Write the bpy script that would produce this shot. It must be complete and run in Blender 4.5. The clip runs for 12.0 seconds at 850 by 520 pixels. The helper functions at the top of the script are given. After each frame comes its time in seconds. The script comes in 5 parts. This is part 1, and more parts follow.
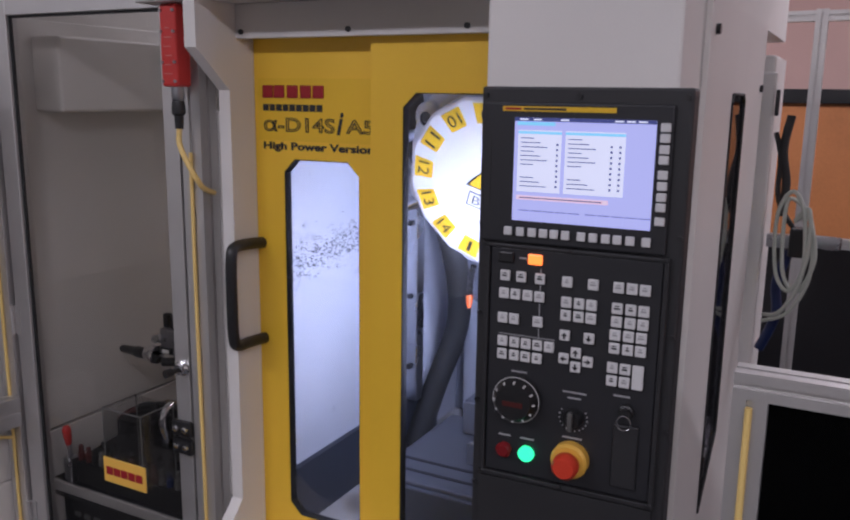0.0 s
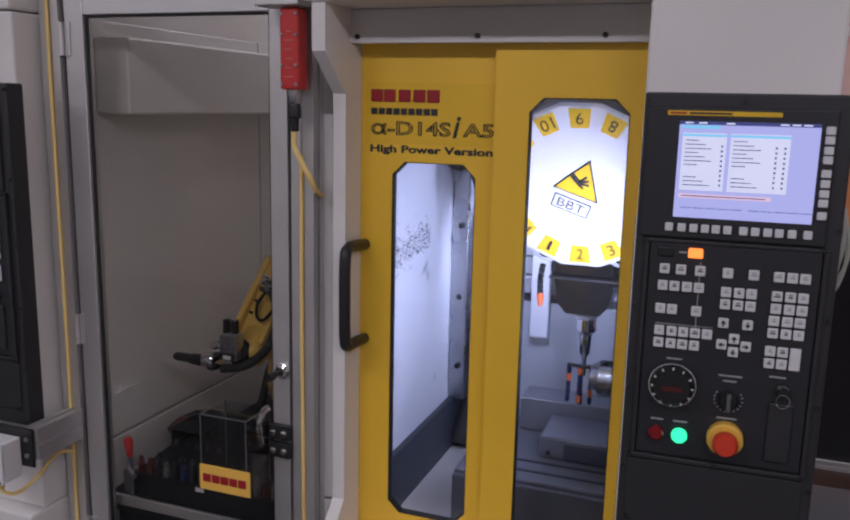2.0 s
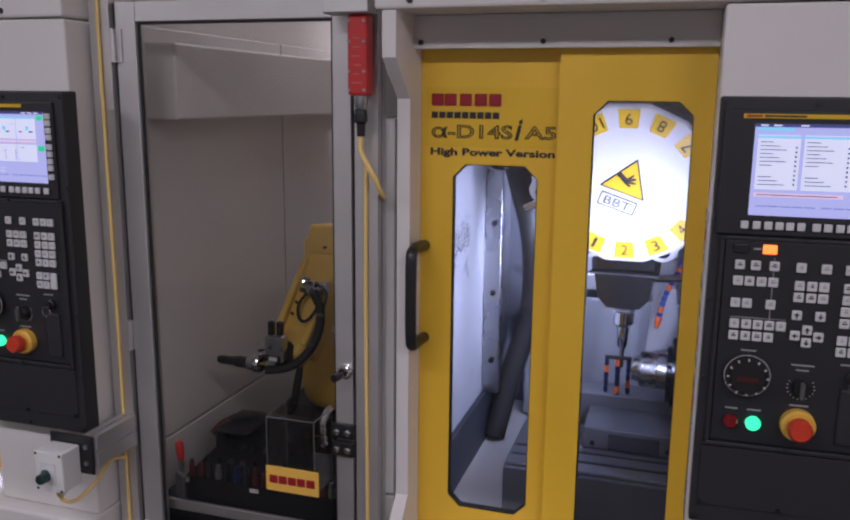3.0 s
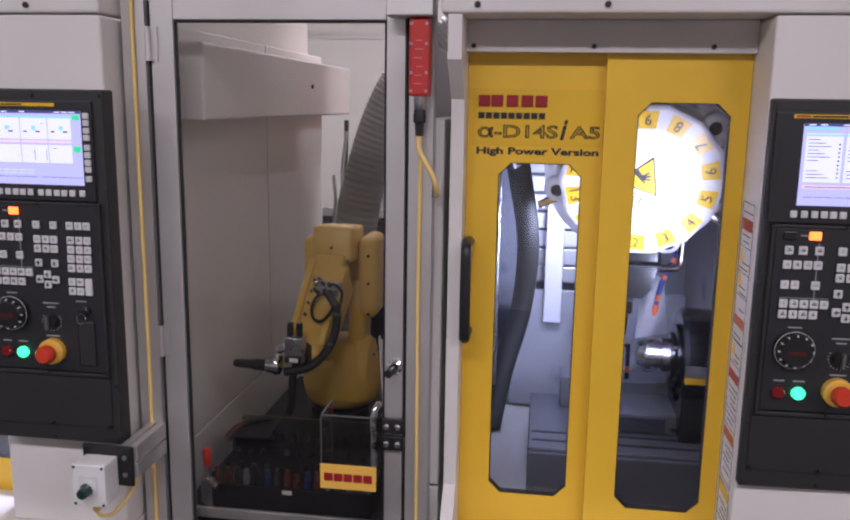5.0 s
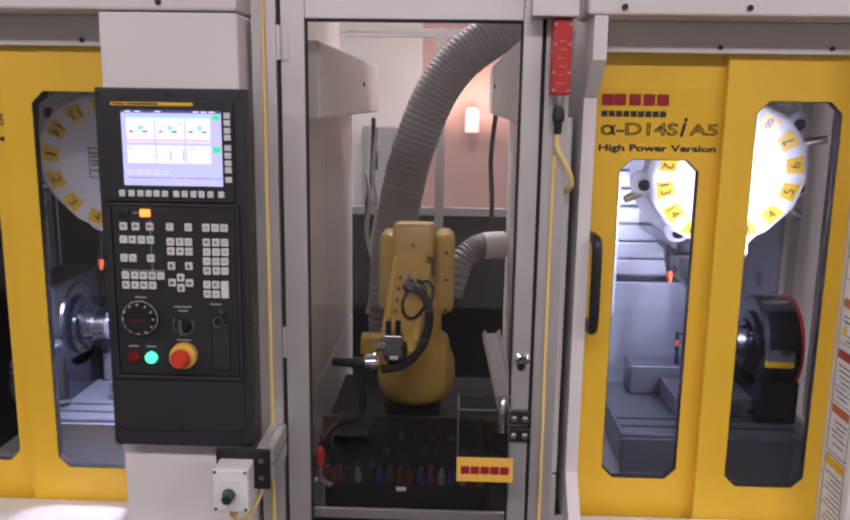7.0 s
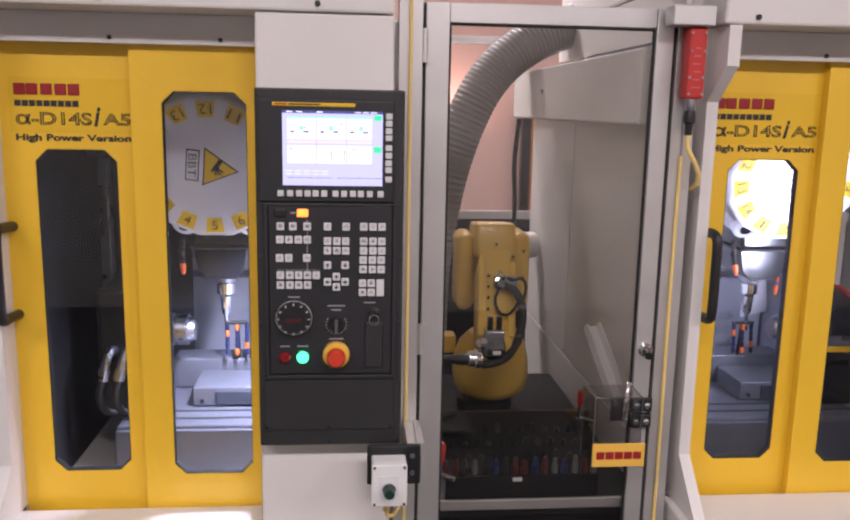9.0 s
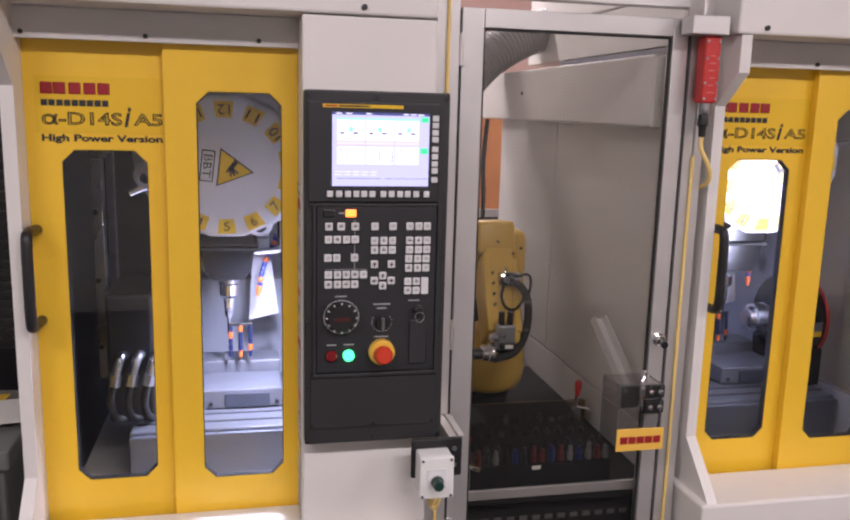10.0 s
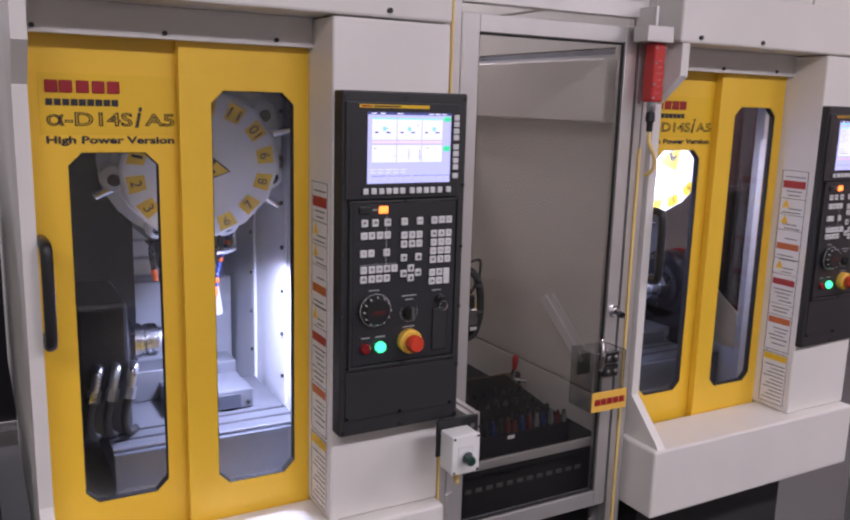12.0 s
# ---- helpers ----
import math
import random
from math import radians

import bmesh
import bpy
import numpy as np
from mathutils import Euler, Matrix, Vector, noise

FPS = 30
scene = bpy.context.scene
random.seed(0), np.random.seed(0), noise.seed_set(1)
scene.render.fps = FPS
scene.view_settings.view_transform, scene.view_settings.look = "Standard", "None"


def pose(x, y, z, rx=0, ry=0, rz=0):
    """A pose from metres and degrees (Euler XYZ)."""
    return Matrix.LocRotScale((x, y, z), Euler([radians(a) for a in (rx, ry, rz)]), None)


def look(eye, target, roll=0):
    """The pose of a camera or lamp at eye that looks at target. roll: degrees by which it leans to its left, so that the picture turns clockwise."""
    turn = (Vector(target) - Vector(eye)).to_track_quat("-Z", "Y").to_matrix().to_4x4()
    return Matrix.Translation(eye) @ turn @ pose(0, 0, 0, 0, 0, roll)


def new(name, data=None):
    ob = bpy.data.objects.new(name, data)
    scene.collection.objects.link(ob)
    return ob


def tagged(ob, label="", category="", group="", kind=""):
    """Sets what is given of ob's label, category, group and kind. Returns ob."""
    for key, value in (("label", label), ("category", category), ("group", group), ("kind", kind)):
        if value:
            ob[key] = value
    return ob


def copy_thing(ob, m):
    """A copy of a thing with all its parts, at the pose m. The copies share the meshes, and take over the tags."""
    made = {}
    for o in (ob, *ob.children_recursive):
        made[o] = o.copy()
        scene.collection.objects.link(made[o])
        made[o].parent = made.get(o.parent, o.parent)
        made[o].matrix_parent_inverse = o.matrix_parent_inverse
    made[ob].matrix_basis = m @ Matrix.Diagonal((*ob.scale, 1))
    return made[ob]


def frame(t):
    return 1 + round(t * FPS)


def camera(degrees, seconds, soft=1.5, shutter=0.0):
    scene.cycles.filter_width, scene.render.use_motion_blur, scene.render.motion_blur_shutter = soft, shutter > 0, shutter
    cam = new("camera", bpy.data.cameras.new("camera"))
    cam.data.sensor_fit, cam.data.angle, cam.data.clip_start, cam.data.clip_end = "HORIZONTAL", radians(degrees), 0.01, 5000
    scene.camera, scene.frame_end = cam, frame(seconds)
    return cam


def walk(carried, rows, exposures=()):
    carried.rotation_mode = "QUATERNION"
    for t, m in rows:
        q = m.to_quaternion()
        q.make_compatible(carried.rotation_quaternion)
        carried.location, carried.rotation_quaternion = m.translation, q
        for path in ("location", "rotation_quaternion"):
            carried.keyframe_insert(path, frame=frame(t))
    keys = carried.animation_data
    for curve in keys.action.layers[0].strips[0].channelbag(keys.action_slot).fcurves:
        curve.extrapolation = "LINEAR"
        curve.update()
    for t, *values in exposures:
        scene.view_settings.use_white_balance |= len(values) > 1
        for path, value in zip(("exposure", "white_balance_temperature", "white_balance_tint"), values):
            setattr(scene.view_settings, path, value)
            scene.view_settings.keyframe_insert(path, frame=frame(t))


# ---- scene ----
cam = camera(54.8, 12.0, soft=2.2)
PATH = [
    (0, (0.069, -1.102, 1.636), (-0.843, 0.633, 1.242), 0.8),
    (0.5, (-0.015, -1.154, 1.637), (-0.853, 0.619, 1.241), 0.8),
    (1, (-0.109, -1.222, 1.633), (-0.895, 0.576, 1.243), 1.0),
    (1.5, (-0.217, -1.284, 1.625), (-0.928, 0.547, 1.246), 1.3),
    (2, (-0.296, -1.326, 1.621), (-0.975, 0.519, 1.251), 1.3),
    (2.5, (-0.389, -1.37, 1.64), (-1.04, 0.481, 1.25), 0.8),
    (3, (-0.483, -1.426, 1.642), (-1.067, 0.447, 1.254), 0.6),
    (5, (-0.84, -1.564, 1.631), (-1.113, 0.382, 1.256), 0.9),
    (5.5, (-0.953, -1.6, 1.62), (-1.16, 0.355, 1.255), 0.9),
    (6, (-1.052, -1.609, 1.626), (-1.204, 0.35, 1.25), 0.8),
    (6.5, (-1.174, -1.62, 1.629), (-1.274, 0.341, 1.249), 0.9),
    (7, (-1.298, -1.637, 1.631), (-1.364, 0.326, 1.249), 0.8),
    (7.5, (-1.434, -1.647, 1.631), (-1.452, 0.317, 1.251), 0.8),
    (9.5, (-1.966, -1.687, 1.609), (-1.683, 0.26, 1.252), 1.3),
    (10, (-2.124, -1.685, 1.614), (-1.707, 0.237, 1.253), 1.5),
    (10.5, (-2.263, -1.676, 1.612), (-1.708, 0.211, 1.251), 1.6),
    (11, (-2.418, -1.654, 1.623), (-1.724, 0.184, 1.25), 1.6),
    (11.5, (-2.55, -1.628, 1.627), (-1.687, 0.137, 1.252), 1.6),
    (12, (-2.688, -1.575, 1.627), (-1.73, 0.139, 1.25), 1.6),
]
walk(cam, [(t, look(eye, target, roll)) for t, eye, target, roll in PATH], exposures=[(0.0, -0.58, 5700, 22), (2.5, -0.68, 5750, 23), (5.0, -0.18, 5900, 25), (6.5, -0.16, 6050, 25), (7.5, 0.07, 6150, 25), (9.5, 0.20, 6300, 24), (11.0, 0.13, 6150, 24), (12.0, -0.05, 5950, 25)])

# ---- world and lights ----
world = bpy.data.worlds.new("world")
scene.world = world
world.use_nodes = True
world.node_tree.nodes["Background"].inputs[0].default_value = (0.75, 0.8, 0.9, 1)
world.node_tree.nodes["Background"].inputs[1].default_value = 0.05


def area_lamp(name, matrix, sx, sy, watts, colour, spread=180):
    data = bpy.data.lights.new(name, "AREA")
    data.shape, data.size, data.size_y, data.energy, data.color = "RECTANGLE", sx, sy, watts, colour
    data.spread = radians(spread)
    ob = new(name, data)
    ob.matrix_world = matrix
    return ob


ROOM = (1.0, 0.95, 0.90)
# assumed ceiling lights, out of view, added to fill the room
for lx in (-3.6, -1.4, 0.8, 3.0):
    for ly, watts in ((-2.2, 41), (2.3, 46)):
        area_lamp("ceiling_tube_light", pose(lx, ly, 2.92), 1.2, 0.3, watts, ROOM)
# warm lamp on the rear wall, seen between the machines
area_lamp("wall_lamp_light", look((-1.17, 4.0, 1.55), (-1.2, 4.2, 1.72)), 0.12, 0.12, 4.5, (1.0, 0.66, 0.5))
# work lamps in the machining rooms: a long one by the right jamb of each
COOL = (0.74, 0.80, 1.0)
area_lamp("work_lamp_light_a", look((-0.446, 0.232, 1.28), (-0.95, 0.60, 1.30)), 0.03, 0.34, 6.8, COOL, 130)
area_lamp("spindle_lamp_light_a", look((-0.77, 0.74, 1.30), (-0.82, 1.10, 1.16)), 0.06, 0.06, 2.8, COOL)
area_lamp("work_lamp_light_b", look((-2.055, 0.41, 1.235), (-2.10, 0.53, 0.78)), 0.05, 0.14, 9, COOL, 130)

# ---- materials ----
def mat(name, col, rough=0.5, metal=0.0, var=0.08, scale=5.0, bump=0.03, fine=160.0, spec=0.5, coat=0.0, stain=None):
    m = bpy.data.materials.new(name)
    m.use_nodes = True
    nt = m.node_tree
    b = nt.nodes["Principled BSDF"]
    tc = nt.nodes.new("ShaderNodeTexCoord")
    n1, n2 = nt.nodes.new("ShaderNodeTexNoise"), nt.nodes.new("ShaderNodeTexNoise")
    n1.inputs["Scale"].default_value, n1.inputs["Detail"].default_value = scale, 5
    n2.inputs["Scale"].default_value, n2.inputs["Detail"].default_value = fine, 3
    for n in (n1, n2):
        nt.links.new(tc.outputs["Object"], n.inputs["Vector"])
    mixf = nt.nodes.new("ShaderNodeMath")
    mixf.operation = "MULTIPLY_ADD"
    nt.links.new(n2.outputs["Fac"], mixf.inputs[0])
    mixf.inputs[1].default_value = 0.35
    nt.links.new(n1.outputs["Fac"], mixf.inputs[2])
    ramp = nt.nodes.new("ShaderNodeValToRGB")
    lo, hi = [max(0, c * (1 - var)) for c in col], [min(1, c * (1 + var)) for c in col]
    ramp.color_ramp.elements[0].position, ramp.color_ramp.elements[1].position = 0.4, 0.95
    ramp.color_ramp.elements[0].color, ramp.color_ramp.elements[1].color = (*lo, 1), (*hi, 1)
    nt.links.new(mixf.outputs[0], ramp.inputs[0])
    colour = ramp.outputs[0]
    if stain:
        v = nt.nodes.new("ShaderNodeTexNoise")
        v.inputs["Scale"].default_value, v.inputs["Detail"].default_value = stain[3], 8
        nt.links.new(tc.outputs["Object"], v.inputs["Vector"])
        r2 = nt.nodes.new("ShaderNodeValToRGB")
        r2.color_ramp.elements[0].position, r2.color_ramp.elements[1].position = stain[4], stain[4] + 0.1
        nt.links.new(v.outputs["Fac"], r2.inputs[0])
        mx = nt.nodes.new("ShaderNodeMix")
        mx.data_type = "RGBA"
        nt.links.new(r2.outputs[0], mx.inputs[0])
        nt.links.new(colour, mx.inputs[6])
        mx.inputs[7].default_value = (*stain[:3], 1)
        colour = mx.outputs[2]
    nt.links.new(colour, b.inputs["Base Color"])
    mr = nt.nodes.new("ShaderNodeMapRange")
    mr.inputs[3].default_value, mr.inputs[4].default_value = max(0.02, rough * 0.85), min(1, rough * 1.15)
    nt.links.new(n1.outputs["Fac"], mr.inputs[0])
    nt.links.new(mr.outputs[0], b.inputs["Roughness"])
    b.inputs["Metallic"].default_value = metal
    b.inputs["Specular IOR Level"].default_value = spec
    b.inputs["Coat Weight"].default_value = coat
    if bump:
        bp = nt.nodes.new("ShaderNodeBump")
        bp.inputs["Strength"].default_value, bp.inputs["Distance"].default_value = bump * 4, 0.001
        nt.links.new(n2.outputs["Fac"], bp.inputs["Height"])
        nt.links.new(bp.outputs[0], b.inputs["Normal"])
    return m


def glow(name, col, strength):
    m = bpy.data.materials.new(name)
    m.use_nodes = True
    b = m.node_tree.nodes["Principled BSDF"]
    b.inputs["Base Color"].default_value = (*[c * 0.3 for c in col], 1)
    b.inputs["Roughness"].default_value = 0.25
    b.inputs["Emission Color"].default_value = (*col, 1)
    b.inputs["Emission Strength"].default_value = strength
    return m


def pane_mat(name, tint, gloss_rough=0.01, gain=1.0):
    m = bpy.data.materials.new(name)
    m.use_nodes = True
    nt = m.node_tree
    nt.nodes.remove(nt.nodes["Principled BSDF"])
    out = nt.nodes["Material Output"]
    tr, gl, mx, fr, pw, ad = (nt.nodes.new(k) for k in ("ShaderNodeBsdfTransparent", "ShaderNodeBsdfGlossy", "ShaderNodeMixShader", "ShaderNodeLayerWeight", "ShaderNodeMath", "ShaderNodeMath"))
    tr.inputs[0].default_value = (*tint, 1)
    gl.inputs["Roughness"].default_value = gloss_rough
    gl.inputs["Color"].default_value = (gain, gain, gain, 1)
    fr.inputs["Blend"].default_value = 0.5
    pw.operation, ad.operation = "POWER", "MULTIPLY_ADD"
    pw.inputs[1].default_value = 5.0
    ad.inputs[1].default_value, ad.inputs[2].default_value = 0.9, 0.03
    nt.links.new(fr.outputs["Facing"], pw.inputs[0])
    nt.links.new(pw.outputs[0], ad.inputs[0])
    nt.links.new(ad.outputs[0], mx.inputs[0])
    nt.links.new(tr.outputs[0], mx.inputs[1])
    nt.links.new(gl.outputs[0], mx.inputs[2])
    nt.links.new(mx.outputs[0], out.inputs[0])
    return m


M_WHITE = mat("white_machine_paint", (0.74, 0.715, 0.68), 0.42, var=0.05, scale=3, bump=0.05, fine=400)
M_LINTEL = mat("grey_painted_sheet", (0.62, 0.60, 0.58), 0.45, var=0.05, bump=0.04, fine=300)
M_SIDE = mat("side_sheet_paint", (0.74, 0.72, 0.69), 0.4, var=0.08, scale=2.5, bump=0.04, fine=300)
M_YELLOW = mat("yellow_door_paint", (0.86, 0.53, 0.03), 0.36, var=0.05, scale=4, bump=0.05, fine=350)
M_STICKER = mat("yellow_sticker", (0.80, 0.50, 0.02), 0.3, var=0.03)
M_DARK = mat("charcoal_panel_paint", (0.024, 0.024, 0.026), 0.5, var=0.12, bump=0.08, fine=600)
M_DARK2 = mat("charcoal_overlay", (0.021, 0.0215, 0.025), 0.42, var=0.1, bump=0.03, fine=600)
M_KEY = mat("grey_key_plastic", (0.66, 0.66, 0.66), 0.45, var=0.05)
M_PRINT = mat("dark_print", (0.02, 0.02, 0.022), 0.5, var=0.05, bump=0)
M_TICK = mat("dial_tick_print", (0.58, 0.58, 0.58), 0.5, var=0.05, bump=0)
M_REDPRINT = mat("red_print", (0.33, 0.012, 0.02), 0.4, var=0.05, bump=0)
M_WPRINT = mat("pale_print", (0.34, 0.34, 0.35), 0.5, var=0.05, bump=0)
M_ALU = mat("anodised_aluminium", (0.625, 0.61, 0.595), 0.42, metal=0.75, var=0.06, scale=8, bump=0.05, fine=500)
M_SLOT = mat("dark_slot", (0.03, 0.03, 0.032), 0.6)
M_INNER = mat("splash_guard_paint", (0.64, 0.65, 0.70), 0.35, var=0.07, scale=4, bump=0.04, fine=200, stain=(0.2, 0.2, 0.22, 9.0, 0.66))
# darker copy of the splash paint, with shade away from the lamp put in
M_INNER_SHADE = mat("grey_room_paint", (0.27, 0.28, 0.33), 0.35, var=0.12, scale=5, bump=0.05, fine=150, stain=(0.1, 0.1, 0.12, 7.0, 0.62))
M_SHROUD = mat("dull_grey_shroud", (0.36, 0.37, 0.41), 0.45, var=0.12, scale=5, bump=0.04, fine=180, stain=(0.16, 0.16, 0.18, 6.0, 0.6))
M_TROUGH = mat("blue_grey_trough", (0.040, 0.046, 0.062), 0.5, var=0.12, scale=8, bump=0.05)
M_APRON = mat("blue_grey_apron", (0.085, 0.092, 0.115), 0.45, var=0.12, scale=6, bump=0.05)
M_SIGN = mat("orange_yellow_sign", (0.84, 0.50, 0.08), 0.35, var=0.03)
M_STEEL = mat("machined_steel", (0.45, 0.46, 0.49), 0.28, metal=1.0, var=0.12, scale=12, bump=0.04)
M_CHROME = mat("chrome", (0.8, 0.8, 0.82), 0.1, metal=1.0, var=0.05, bump=0)
M_BLACK = mat("black_plastic", (0.014, 0.014, 0.015), 0.38, var=0.15, bump=0.05)
M_RUBBER = mat("black_rubber", (0.018, 0.018, 0.018), 0.7, var=0.2)
M_HEAD = mat("black_head_casting", (0.009, 0.0095, 0.012), 0.19, var=0.2, scale=9, bump=0.06)
M_SLIDE = mat("brushed_slide_cover", (0.60, 0.61, 0.64), 0.38, metal=0.35, var=0.1, scale=6, bump=0.04)
M_TABLE = mat("ground_steel_table", (0.15, 0.155, 0.175), 0.38, metal=0.4, var=0.15, scale=9, bump=0.05)
# matt black of cell table and rack; stands for shade in machining rooms
M_MATT_SHADE = mat("matt_black_table", (0.009, 0.009, 0.010), 0.65, var=0.25, scale=9, bump=0.05, spec=0.3)
# dimmed blue and red: the cell's shade on the rack tools is put in
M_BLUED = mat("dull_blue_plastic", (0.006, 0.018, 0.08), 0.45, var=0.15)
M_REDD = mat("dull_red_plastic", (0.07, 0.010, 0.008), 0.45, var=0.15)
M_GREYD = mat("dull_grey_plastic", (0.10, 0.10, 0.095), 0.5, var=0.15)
M_FINEPRINT = mat("fine_pale_print", (0.62, 0.26, 0.23), 0.5, var=0.05, bump=0)
M_DISC = mat("white_turret_cover", (0.72, 0.72, 0.75), 0.35, var=0.03, bump=0.03)
M_RED = mat("red_enamel", (0.55, 0.035, 0.028), 0.4, var=0.1, bump=0.05)
M_ESTOP = mat("red_button_plastic", (0.62, 0.05, 0.02), 0.35, var=0.04)
M_ESTOPY = mat("yellow_button_ring", (0.78, 0.45, 0.06), 0.4, var=0.04)
M_CABLEY = mat("yellow_cable_sheath", (0.84, 0.61, 0.21), 0.4, var=0.06)
M_ROBOT = mat("yellow_robot_paint", (0.72, 0.47, 0.09), 0.38, var=0.06, scale=5, bump=0.04, coat=0.1)
M_HOSE = mat("grey_duct_hose", (0.33, 0.32, 0.32), 0.5, var=0.1, scale=10)
M_ORANGE = mat("orange_nozzle_plastic", (0.75, 0.13, 0.02), 0.4, var=0.08)
M_BLUE = mat("blue_nozzle_plastic", (0.02, 0.045, 0.26), 0.4, var=0.1)
M_NAVY = mat("navy_nozzle_plastic", (0.007, 0.013, 0.055), 0.4, var=0.1)
M_GREENK = mat("green_knob_plastic", (0.006, 0.036, 0.026), 0.35, var=0.1)
M_BOXW = mat("white_abs_plastic", (0.75, 0.75, 0.73), 0.4, var=0.03)
M_CRATE = mat("grey_crate_plastic", (0.16, 0.165, 0.16), 0.5, var=0.1, bump=0.06)
M_PAPER = mat("white_paper", (0.75, 0.74, 0.71), 0.8, var=0.06)
M_TUBEC = mat("clear_pneumatic_tube", (0.46, 0.49, 0.43), 0.3, var=0.1)
M_WOOD = mat("orange_wood_board", (0.45, 0.17, 0.055), 0.5, var=0.18, scale=3, bump=0.04, fine=60)
M_STRIP = mat("dull_wood_strip", (0.11, 0.075, 0.035), 0.7, var=0.2, scale=6, bump=0.05, fine=80)
M_WALL = mat("salmon_wall_paint", (0.50, 0.33, 0.29), 0.85, var=0.06, scale=2)
M_WALLW = mat("white_wall_paint", (0.66, 0.645, 0.60), 0.85, var=0.05, scale=2)
M_CEIL = mat("ceiling_paint", (0.7, 0.69, 0.66), 0.9, var=0.04)
M_FLOOR = mat("dark_floor_paint", (0.04, 0.04, 0.042), 0.5, var=0.2, scale=2, bump=0.03, stain=(0.02, 0.02, 0.02, 3.0, 0.62))
M_FENCE = mat("black_fence_panel", (0.016, 0.015, 0.017), 0.35, var=0.2, bump=0.02)
M_BASE = mat("dark_cast_base", (0.03, 0.03, 0.033), 0.6, var=0.2, bump=0.08)
M_WARNO = mat("orange_warning_band", (0.50, 0.13, 0.03), 0.5, var=0.05)
M_WARNR = mat("red_warning_band", (0.40, 0.03, 0.025), 0.5, var=0.05)
M_GLASS = pane_mat("clear_door_window", (0.90, 0.91, 0.93))
M_SMOKE = pane_mat("smoky_polycarbonate", (0.90, 0.895, 0.885), 0.02)
M_ACRYL = pane_mat("clear_acrylic", (0.90, 0.90, 0.90))
M_GREEN = glow("green_lamp", (0.05, 1.0, 0.35), 2.2)
M_AMBER = glow("amber_lamp", (1.0, 0.22, 0.03), 3.0)
M_REDL = mat("red_lamp_unlit", (0.20, 0.012, 0.015), 0.2, var=0.05)
M_SCRB = glow("screen_blue_grey", (0.60, 0.62, 1.0), 0.90)
M_SCRW = glow("screen_white", (0.88, 0.90, 1.0), 1.0)
M_SCRC = glow("screen_cyan", (0.30, 0.75, 1.0), 1.0)
M_SCRD = glow("screen_dark_line", (0.10, 0.12, 0.35), 0.6)
M_SCRG = glow("screen_green", (0.05, 0.85, 0.35), 0.9)
M_SCRP = glow("screen_pink", (1.0, 0.72, 0.78), 1.0)
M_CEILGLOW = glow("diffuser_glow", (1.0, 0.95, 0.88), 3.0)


# ---- building helpers ----
def root(name, x=0, y=0, z=0):
    ob = new(name)
    ob.location = (x, y, z)
    ob.empty_display_size = 0.05
    return ob


def part(name, bm, material, parent=None, label="", smooth=False):
    me = bpy.data.meshes.new(name)
    bmesh.ops.recalc_face_normals(bm, faces=bm.faces[:])
    if smooth:
        for f_ in bm.faces:
            f_.smooth = True
        for e in bm.edges:
            e.smooth = not (len(e.link_faces) == 2 and e.calc_face_angle(0) > 0.7)
    bm.to_mesh(me)
    bm.free()
    me.materials.append(material)
    ob = new(name, me)
    if parent:
        ob.parent = parent
        w = Vector((0, 0, 0))
        p = parent
        while p:
            w += p.location
            p = p.parent
        ob.location = -w
    if label:
        ob["label"] = label
    return ob


def box(bm, x0, x1, y0, y1, z0, z1, r=0.0, m=None):
    vs = [bm.verts.new((x, y, z)) for x in (x0, x1) for y in (y0, y1) for z in (z0, z1)]
    fs = [bm.faces.new([vs[i] for i in q]) for q in ((0, 1, 3, 2), (4, 6, 7, 5), (0, 4, 5, 1), (2, 3, 7, 6), (0, 2, 6, 4), (1, 5, 7, 3))]
    if r:
        es = {e for f_ in fs for e in f_.edges}
        out = bmesh.ops.bevel(bm, geom=list(es), offset=r, segments=2, affect="EDGES", profile=0.5)
        vs = list({v for f_ in out["faces"] for v in f_.verts} | {v for v in vs if v.is_valid})
    if m:
        bmesh.ops.transform(bm, matrix=m, verts=vs)
    return bm


def B(*a, **k):
    return box(bmesh.new(), *a, **k)


def cyl(bm, p0, p1, r0, r1=None, seg=24, caps=True):
    p0, p1 = Vector(p0), Vector(p1)
    r1 = r0 if r1 is None else r1
    q = (p1 - p0).to_track_quat("Z", "Y")
    rings = []
    for p, r in ((p0, r0), (p1, r1)):
        rings.append([bm.verts.new(p + q @ Vector((r * math.cos(a), r * math.sin(a), 0))) for a in (2 * math.pi * i / seg for i in range(seg))])
    for i in range(seg):
        j = (i + 1) % seg
        bm.faces.new((rings[0][i], rings[0][j], rings[1][j], rings[1][i]))
    if caps:
        bm.faces.new(rings[0][::-1])
        bm.faces.new(rings[1])
    return bm


def lathe(bm, origin, axis, prof, seg=32):
    """prof: pairs of distance along the axis and radius."""
    q = Vector(axis).to_track_quat("Z", "Y")
    rings = []
    for d, r in prof:
        rings.append([bm.verts.new(Vector(origin) + q @ Vector((r * math.cos(a), r * math.sin(a), d))) for a in (2 * math.pi * i / seg for i in range(seg))])
    for a, b in zip(rings, rings[1:]):
        for i in range(seg):
            j = (i + 1) % seg
            bm.faces.new((a[i], a[j], b[j], b[i]))
    bm.faces.new(rings[0][::-1])
    bm.faces.new(rings[-1])
    return bm


